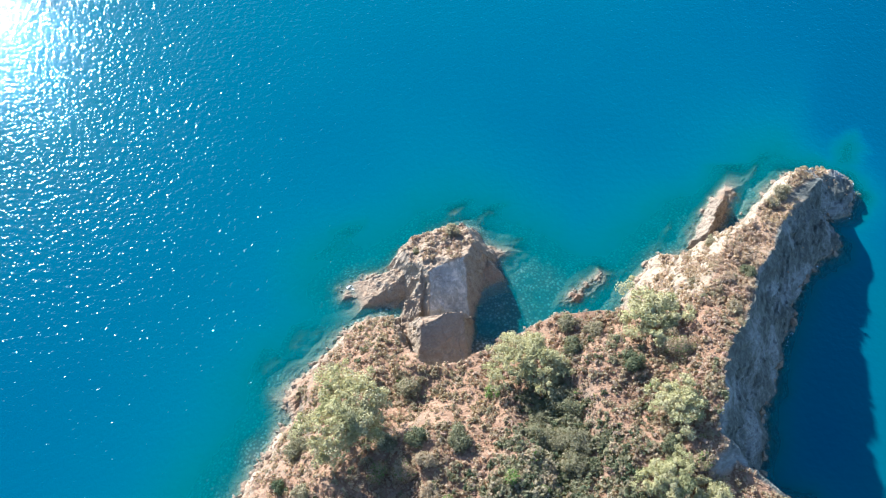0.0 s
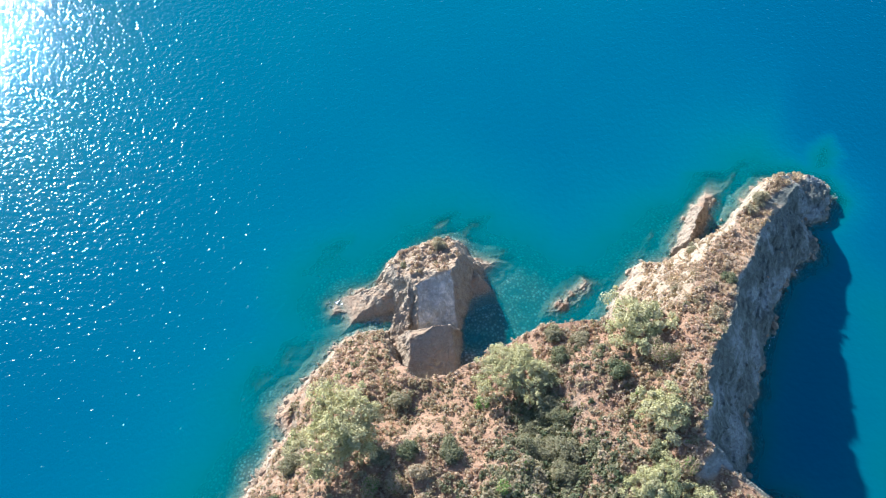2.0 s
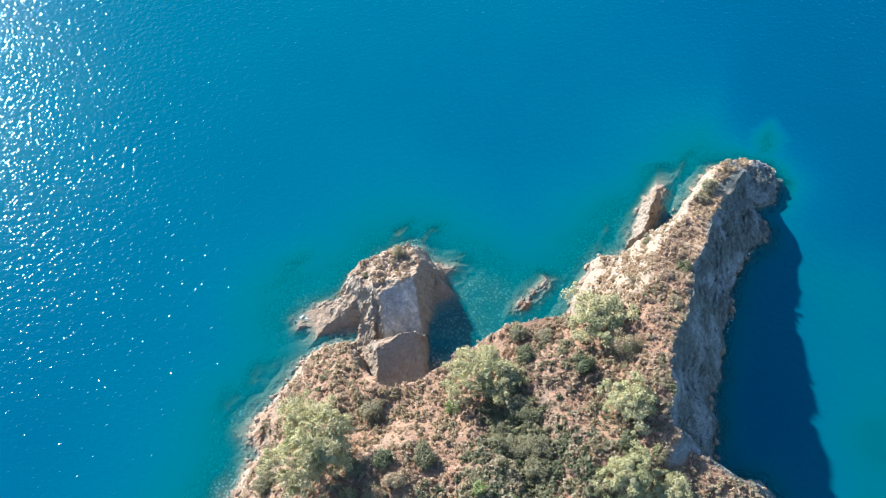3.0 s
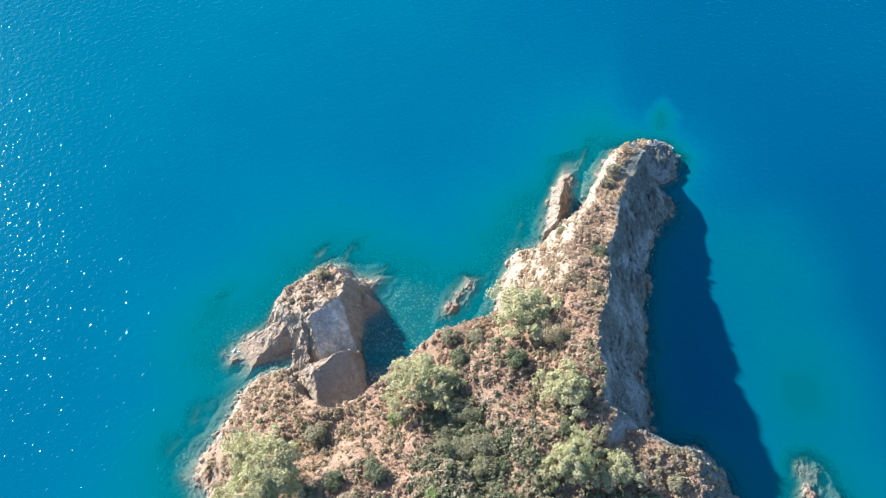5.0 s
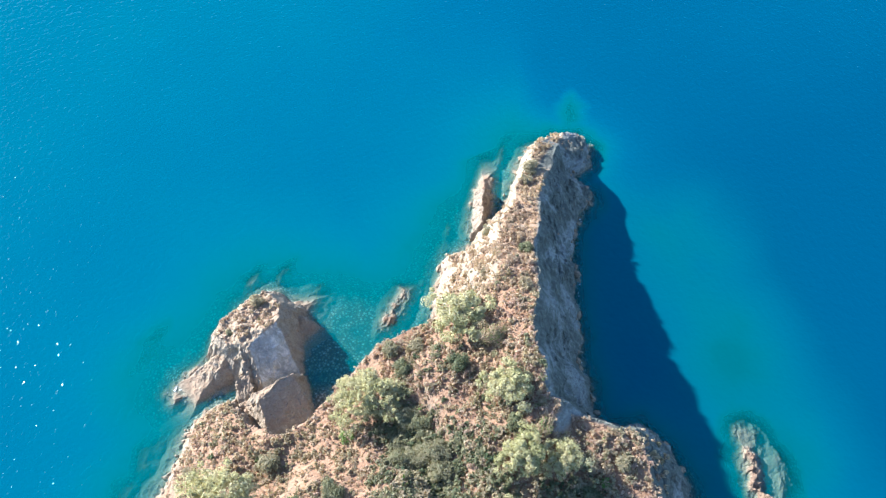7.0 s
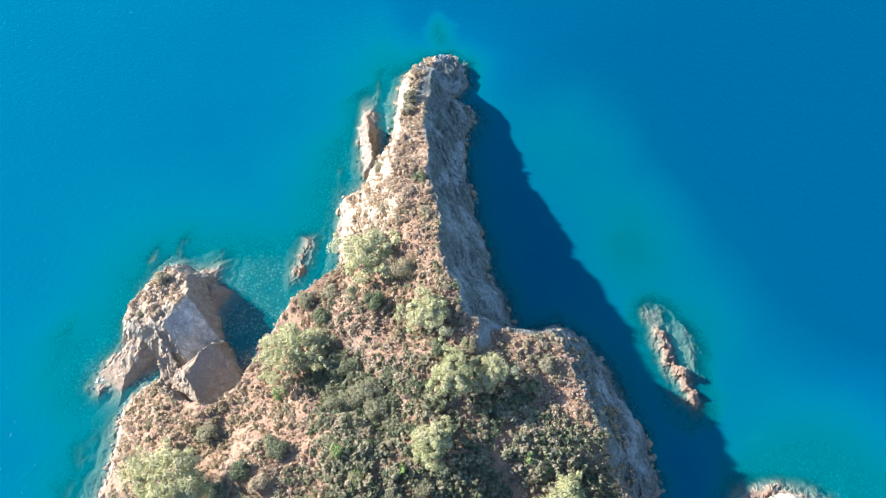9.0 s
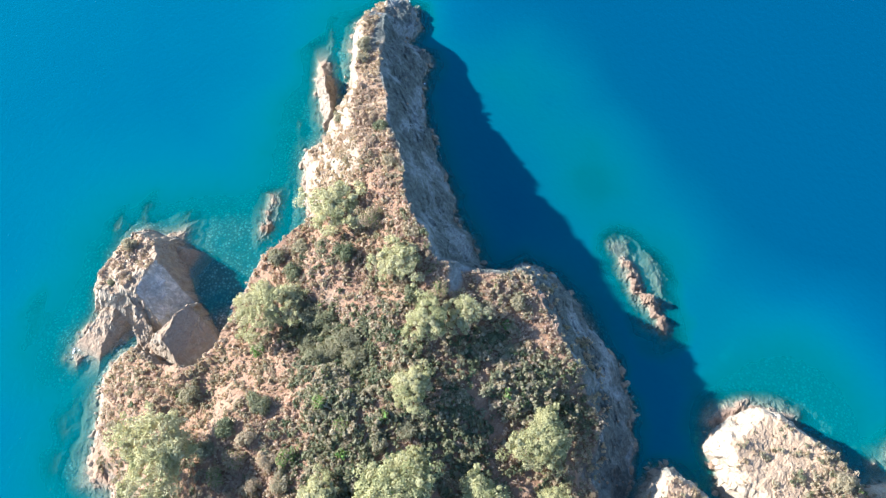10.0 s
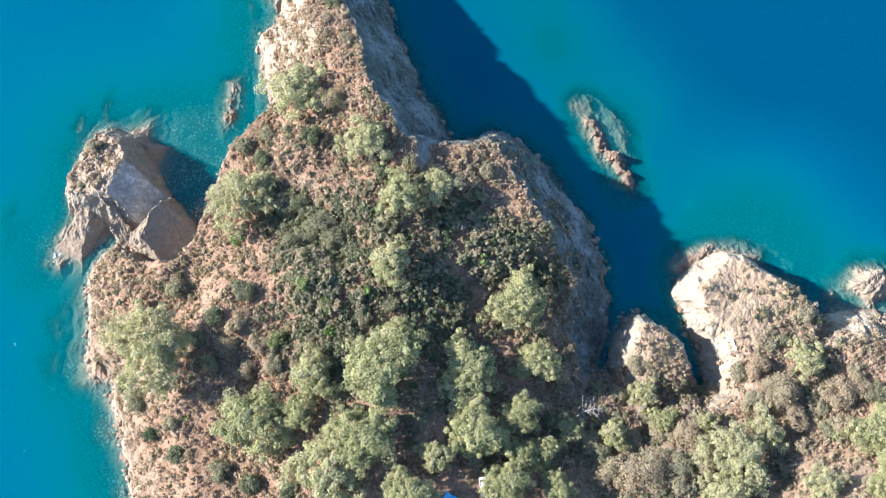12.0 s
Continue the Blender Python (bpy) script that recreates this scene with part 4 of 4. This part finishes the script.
def pine(seed, spread_m, height, lobes, tone, thin=1.0):
    """A pine: bent trunk, limbs, and a crown of many lobes of needles."""
    rng = random.Random(seed)
    base = tagged(new("pine_tree"), "rounded yellow-green pine tree rooted in red earth", "tree", "pines")
    bm = bmesh.new()
    top = (rng.uniform(-0.6, 0.6), rng.uniform(-0.6, 0.6), height * 0.72)
    tube(bm, [(0, 0, -0.6), (top[0] * 0.2, top[1] * 0.5, height * 0.25), (top[0] * 0.7, top[1] * 0.6, height * 0.5), top], [0.34, 0.27, 0.2, 0.09])
    centres, radii = [], []
    waves = [(rng.uniform(0.1, 0.24), m, rng.uniform(0, 6.28)) for m in (1, 2, 3, 5)]
    for k in range(lobes):
        t = (k + 0.5) / lobes
        ang = k * 2.399 + rng.uniform(-1.2, 1.2)
        edge = 0.97 + sum(a * math.sin(m * ang + p) for a, m, p in waves)
        rad = math.sqrt(t) * spread_m * 0.5 * rng.uniform(0.7, 1.08) * edge
        r = spread_m * (0.045 + 0.085 * rng.random() ** 1.6) * (0.72 if lobes > 300 else 1.0)
        zc = height * (0.9 - 0.58 * t ** 1.4 * rng.uniform(0.4, 1.0)) + rng.uniform(-0.9, 0.6)
        centres.append((rad * math.cos(ang), rad * math.sin(ang), zc)), radii.append(r)
    part("trunk", to_mesh("trunk", bm, M_BARK), base)
    for k in range(4, lobes, max(1, lobes // 9)):
        bm = bmesh.new()
        c = centres[k]
        z0 = height * rng.uniform(0.3, 0.55)
        tube(bm, [(top[0] * 0.5, top[1] * 0.55, z0), (c[0] * 0.55, c[1] * 0.55, (z0 + c[2]) * 0.5 + 0.4), (c[0] * 0.95, c[1] * 0.95, c[2])], [0.13, 0.09, 0.03], 5)
        part("limb", to_mesh("limb", bm, M_BARK), base)
    q = leaf_cloud(np.array(centres), np.array(radii), int(150 * thin), 0.17, 0.25, seed, 0.7)
    me = mesh_of("crown", q.reshape(-1, 3), np.arange(q.size // 3).reshape(-1, 3), M_PINE)
    nt = np.random.default_rng(seed)
    put_attr(me, "tone", np.repeat(np.clip(tone + 0.2 * nt.normal(size=lobes), 0, 1), int(150 * thin) * 3))
    part("crown", me, base)
    return base


PINES = [pine(1, 12.0, 10.5, 150, 0.45), pine(2, 11.0, 9.5, 130, 0.62), pine(3, 13.0, 10.5, 150, 0.35), pine(4, 10.0, 8.0, 100, 0.75, 0.8), pine(5, 16.0, 12.0, 360, 0.72, 0.55)]
# x, y, crown width, kind
TREES = [
    (-18.8, 67.6, 18.6, 4),
    (17.8, 80.8, 15.1, 4),
    (43.3, 88.9, 13.4, 3),
    (39.8, 52.9, 9.9, 1),
    (47.5, 49.2, 8.5, 3),
    (29.1, 44.1, 9.4, 1),
    (43.9, 20.0, 12.5, 0),
    (19.5, 32.9, 7.1, 0),
    (10.7, 28.8, 15.4, 0),
    (1.3, 39.5, 9.8, 1),
    (24.5, 17.8, 13.2, 0),
    (36.0, 8.0, 9.4, 0),
    (-14.6, 41.9, 15.5, 2),
    (-6.0, 35.8, 7.6, 2),
    (-0.6, 22.1, 13.6, 2),
    (-10.5, 23.0, 13.7, 1),
    (17.0, 6.7, 13.0, 0),
    (7.1, 9.5, 7.0, 1),
    (13.8, -4.6, 9.7, 2),
    (23.6, -6.2, 6.0, 0),
    (-1.3, 8.1, 9.6, 0),
    (20.3, -13.0, 7.1, 2),
    (43.6, 67.6, 10.5, 3),
    (48.7, -13.8, 7.0, 3),
    (47.6, -19.9, 6.2, 0),
    (78.4, -33.2, 8.3, 3),
    (50.7, -35.8, 14.4, 4),
    (59.2, -36.8, 8.9, 3),
    (75.3, -52.0, 10.8, 0),
    (43.7, -37.3, 9.9, 3),
    (57.4, -50.6, 7.8, 3),
    (37.6, -14.1, 6.6, 1),
    (67.6, -57.7, 9.4, 0),
    (26.0, 3.0, 9.0, 2),
    (19.8, -2.9, 7.1, 2),
    (52.9, -26.4, 5.1, 3),
    (31.3, -6.6, 6.2, 3),
]


def plant():
    first = set()
    for n, (x, y, width, kind) in enumerate(TREES):
        tpl = PINES[kind]
        k = width / (12.0, 11.0, 13.0, 10.0, 16.0)[kind]
        z = float(at_land(LAND, x, y))
        m = Matrix.Translation((x, y, z)) @ Matrix.Rotation(n * 1.7, 4, "Z") @ Matrix.Diagonal((k, k, (0.9 if n == 0 else 0.7 if n == 1 else 0.7) * (0.35 + 0.65 * k), 1))
        if kind not in first:
            first.add(kind)
            tpl.matrix_basis = m
        else:
            c = copy_thing(tpl, Matrix.Identity(4))
            c.matrix_basis = m


plant()


# ---------------------------------------------------------------- dead wood, car, tarpaulin, foam


def dead_tree(x, y, length, lean, turn, seed, label):
    """A bleached dead tree: bent bare stem and forked branches."""
    rng = random.Random(seed)
    base = tagged(new("dead_tree"), label, "dead tree", "dead trees")
    way = Vector((math.cos(lean), 0, math.sin(lean)))
    stem = [way * (length * t) + Vector((0, 0.12 * length * math.sin(3 * t), 0.03 * length * math.sin(5 * t))) for t in (0, 0.25, 0.5, 0.75, 1)]
    bm = bmesh.new()
    tube(bm, stem, [0.13, 0.11, 0.085, 0.055, 0.025], 6)
    part("trunk", to_mesh("trunk", bm, M_DEAD), base)
    for k in range(14):
        t = 0.25 + 0.05 * k + rng.uniform(-0.03, 0.03)
        p = way * (length * t) + Vector((0, 0.12 * length * math.sin(3 * t), 0.03 * length * math.sin(5 * t)))
        turn_ = k * 2.4 + rng.uniform(-0.6, 0.6)
        out = Vector((0.75, 0, 0.2)) + Vector((-way.z, 0, way.x)) * math.cos(turn_) + Vector((0, 1, 0)) * math.sin(turn_)
        out = out.normalized() * length * rng.uniform(0.2, 0.5) * (1.15 - 0.6 * t)
        bend = Vector((rng.uniform(-1, 1), rng.uniform(-1, 1), rng.uniform(-0.2, 1))) * out.length * 0.22
        pts = [p, p + out * 0.35 + bend * 0.7, p + out * 0.7 + bend, p + out]
        bm = bmesh.new()
        tube(bm, pts, [0.06, 0.048, 0.034, 0.016], 5)
        for q in pts[1:3]:
            tip = (out.normalized() + Vector((rng.uniform(-1, 1), rng.uniform(-1, 1), rng.uniform(-0.3, 0.6)))) * out.length * 0.28
            tube(bm, [q, q + tip * 0.5 + bend * 0.15, q + tip], [0.045, 0.032, 0.014], 4)
        part("branch", to_mesh("branch", bm, M_DEAD), base)
    base.matrix_basis = Matrix.Translation((x, y, float(at_land(LAND, x, y)) + 0.15)) @ Matrix.Rotation(turn, 4, "Z")


dead_tree(33.6, -6.0, 8.0, 0.75, -0.5, 1, "bleached dead tree with bare forked branches")
dead_tree(62.5, -28.5, 6.0, 0.12, -0.75, 2, "fallen bleached tree trunk lying in scrub")
dead_tree(44.0, -16.0, 4.0, 0.7, 0.4, 3, "small bleached dead tree in scrub")


def box_bm(bm, lo, hi, bevel=0.0, taper=None):
    """A bevelled box; taper narrows its top by (x, y)."""
    r = bmesh.ops.create_cube(bm, size=1)["verts"]
    for v in r:
        f = v.co + Vector((0.5, 0.5, 0.5))
        v.co = Vector(lo) + Vector(((hi[0] - lo[0]) * f.x, (hi[1] - lo[1]) * f.y, (hi[2] - lo[2]) * f.z))
        if taper and f.z > 0.5:
            cx, cy = (lo[0] + hi[0]) / 2, (lo[1] + hi[1]) / 2
            v.co.x, v.co.y = cx + (v.co.x - cx) * taper[0], cy + (v.co.y - cy) * taper[1]
    if bevel:
        edges = [e for e in bm.edges if all(v in r for v in e.verts)]
        bmesh.ops.bevel(bm, geom=edges, offset=bevel, segments=2, affect="EDGES")


def parked_car(x, y, turn):
    white = plain("white_car_paint", (0.75, 0.76, 0.77), 0.3, 2.0, 0.04)
    glass = plain("dark_window_glass", (0.03, 0.035, 0.04), 0.08, 2.0, 0.1)
    rubber = plain("tyre_rubber", (0.03, 0.03, 0.03), 0.9, 8.0, 0.2)
    rim = plain("wheel_rim", (0.45, 0.45, 0.46), 0.35, 8.0, 0.1, 0.8)
    car = tagged(new("parked_car"), "white parked car half hidden under a pine", "car")
    bm = bmesh.new()
    box_bm(bm, (-2.05, -0.86, 0.32), (2.05, 0.86, 0.92), 0.12, (0.97, 0.95))
    part("body", to_mesh("body", bm, white), car)
    bm = bmesh.new()
    box_bm(bm, (-1.5, -0.76, 0.9), (0.95, 0.76, 1.38), 0.06, (0.66, 0.84))
    cabin = part("cabin", to_mesh("cabin", bm, glass), car, "dark glazed cabin")
    bm = bmesh.new()
    box_bm(bm, (-1.02, -0.62, 1.385), (0.5, 0.62, 1.45), 0.03)
    part("roof", to_mesh("roof", bm, white), cabin, "white roof panel")
    for wx in (-1.3, 1.3):
        for wy in (-0.8, 0.8):
            bm = bmesh.new()
            bmesh.ops.create_cone(bm, cap_ends=True, segments=18, radius1=0.32, radius2=0.32, depth=0.2, matrix=Matrix.Translation((wx, wy, 0.32)) @ Matrix.Rotation(1.5708, 4, "X"))
            wheel = part("wheel", to_mesh("wheel", bm, rubber), car)
            bm = bmesh.new()
            bmesh.ops.create_cone(bm, cap_ends=True, segments=14, radius1=0.2, radius2=0.17, depth=0.22, matrix=Matrix.Translation((wx, wy, 0.32)) @ Matrix.Rotation(1.5708, 4, "X"))
            part("rim", to_mesh("rim", bm, rim), wheel)
    lamp = plain("headlamp_glass", (0.6, 0.6, 0.6), 0.15, 4.0, 0.1)
    for wy in (-0.62, 0.62):
        bm = bmesh.new()
        box_bm(bm, (1.96, wy - 0.16, 0.62), (2.07, wy + 0.16, 0.76), 0.02)
        part("headlight", to_mesh("headlight", bm, lamp), car)
    car.matrix_basis = Matrix.Translation((x, y, float(at_land(LAND, x, y)) + 0.05)) @ Matrix.Rotation(turn, 4, "Z")


def tarp_shelter(x, y, turn):
    """A blue tarpaulin slung over a line between poles."""
    blue = plain("blue_tarpaulin", (0.10, 0.34, 0.58), 0.5, 3.0, 0.15)
    base = tagged(new("tarp_shelter"), "bright blue tarpaulin shelter under the pines", "shelter")
    bm = bmesh.new()
    n = 30

    def droop(u, v):
        fold = 0.05 * math.sin(9 * u + 3 * math.sin(5 * v)) + 0.035 * math.sin(17 * v + 4 * u) + 0.02 * math.sin(31 * u - 12 * v)
        return 1.9 - 0.85 * abs(2 * v - 1) ** 1.2 - 0.3 * math.sin(math.pi * u) * (1 - abs(2 * v - 1) * 0.4) + fold

    grid = [[bm.verts.new((-2 + 4 * i / n + 0.12 * math.sin(7 * j / n), -1.6 + 3.2 * j / n + 0.15 * math.sin(6 * i / n), droop(i / n, j / n))) for j in range(n + 1)] for i in range(n + 1)]
    for i in range(n):
        for j in range(n):
            bm.faces.new((grid[i][j], grid[i + 1][j], grid[i + 1][j + 1], grid[i][j + 1]))
    ext = bmesh.ops.extrude_face_region(bm, geom=bm.faces[:])
    bmesh.ops.translate(bm, vec=(0, 0, 0.015), verts=[g for g in ext["geom"] if isinstance(g, bmesh.types.BMVert)])
    part("tarpaulin", to_mesh("tarpaulin", bm, blue), base)
    for px in (-1.95, 1.95):
        bm = bmesh.new()
        tube(bm, [(px, 0, -0.3), (px, 0, 1.88)], [0.03, 0.03], 8)
        part("pole", to_mesh("pole", bm, M_DEAD), base)
    base.matrix_basis = Matrix.Translation((x, y, float(at_land(LAND, x, y)))) @ Matrix.Rotation(turn, 4, "Z")


parked_car(9.7, -1.8, radians(-130))
tarp_shelter(*TARP, radians(10))


def foam_patches():
    """Thin white foam where the swell meets the eastern cliffs and the reefs."""
    rng = np.random.default_rng(21)
    x, y = rng.uniform(60, 110, 60000), rng.uniform(5, 148, 60000)
    d = at_land(SHORE, x, y)
    near = np.flatnonzero((d < 0.1) & (d > -1.3) & (x + 0.5 * (100 - y) > 70) & (fbm(x, y, 0.15, 2, 0.5, 71) > 0.4))[:40]
    tail = [(-22 + rng.normal() * 1.6, 109 + rng.normal() * 1.3) for _ in range(25)]
    vs, fs = [], []
    for cx, cy in [*zip(x[near], y[near]), *tail]:
        s, a0, m, k = 0.05 + 0.2 * rng.random() ** 3, rng.random() * 6.28, 7, len(vs)
        vs += [(cx + s * (0.5 + 0.8 * rng.random()) * math.cos(a0 + 6.283 * i / m) * 1.7, cy + s * (0.5 + 0.8 * rng.random()) * math.sin(a0 + 6.283 * i / m), 0.04) for i in range(m)]
        fs += [[k, k + i, k + i + 1] for i in range(1, m - 1)]
    me = mesh_of("sea_foam", vs, fs, plain("sea_foam", (0.75, 0.78, 0.80), 0.9, 6.0, 0.1))
    tagged(new("sea_foam", me), "thin white foam flecks at the foot of rocks", "foam", kind="stuff")


foam_patches()
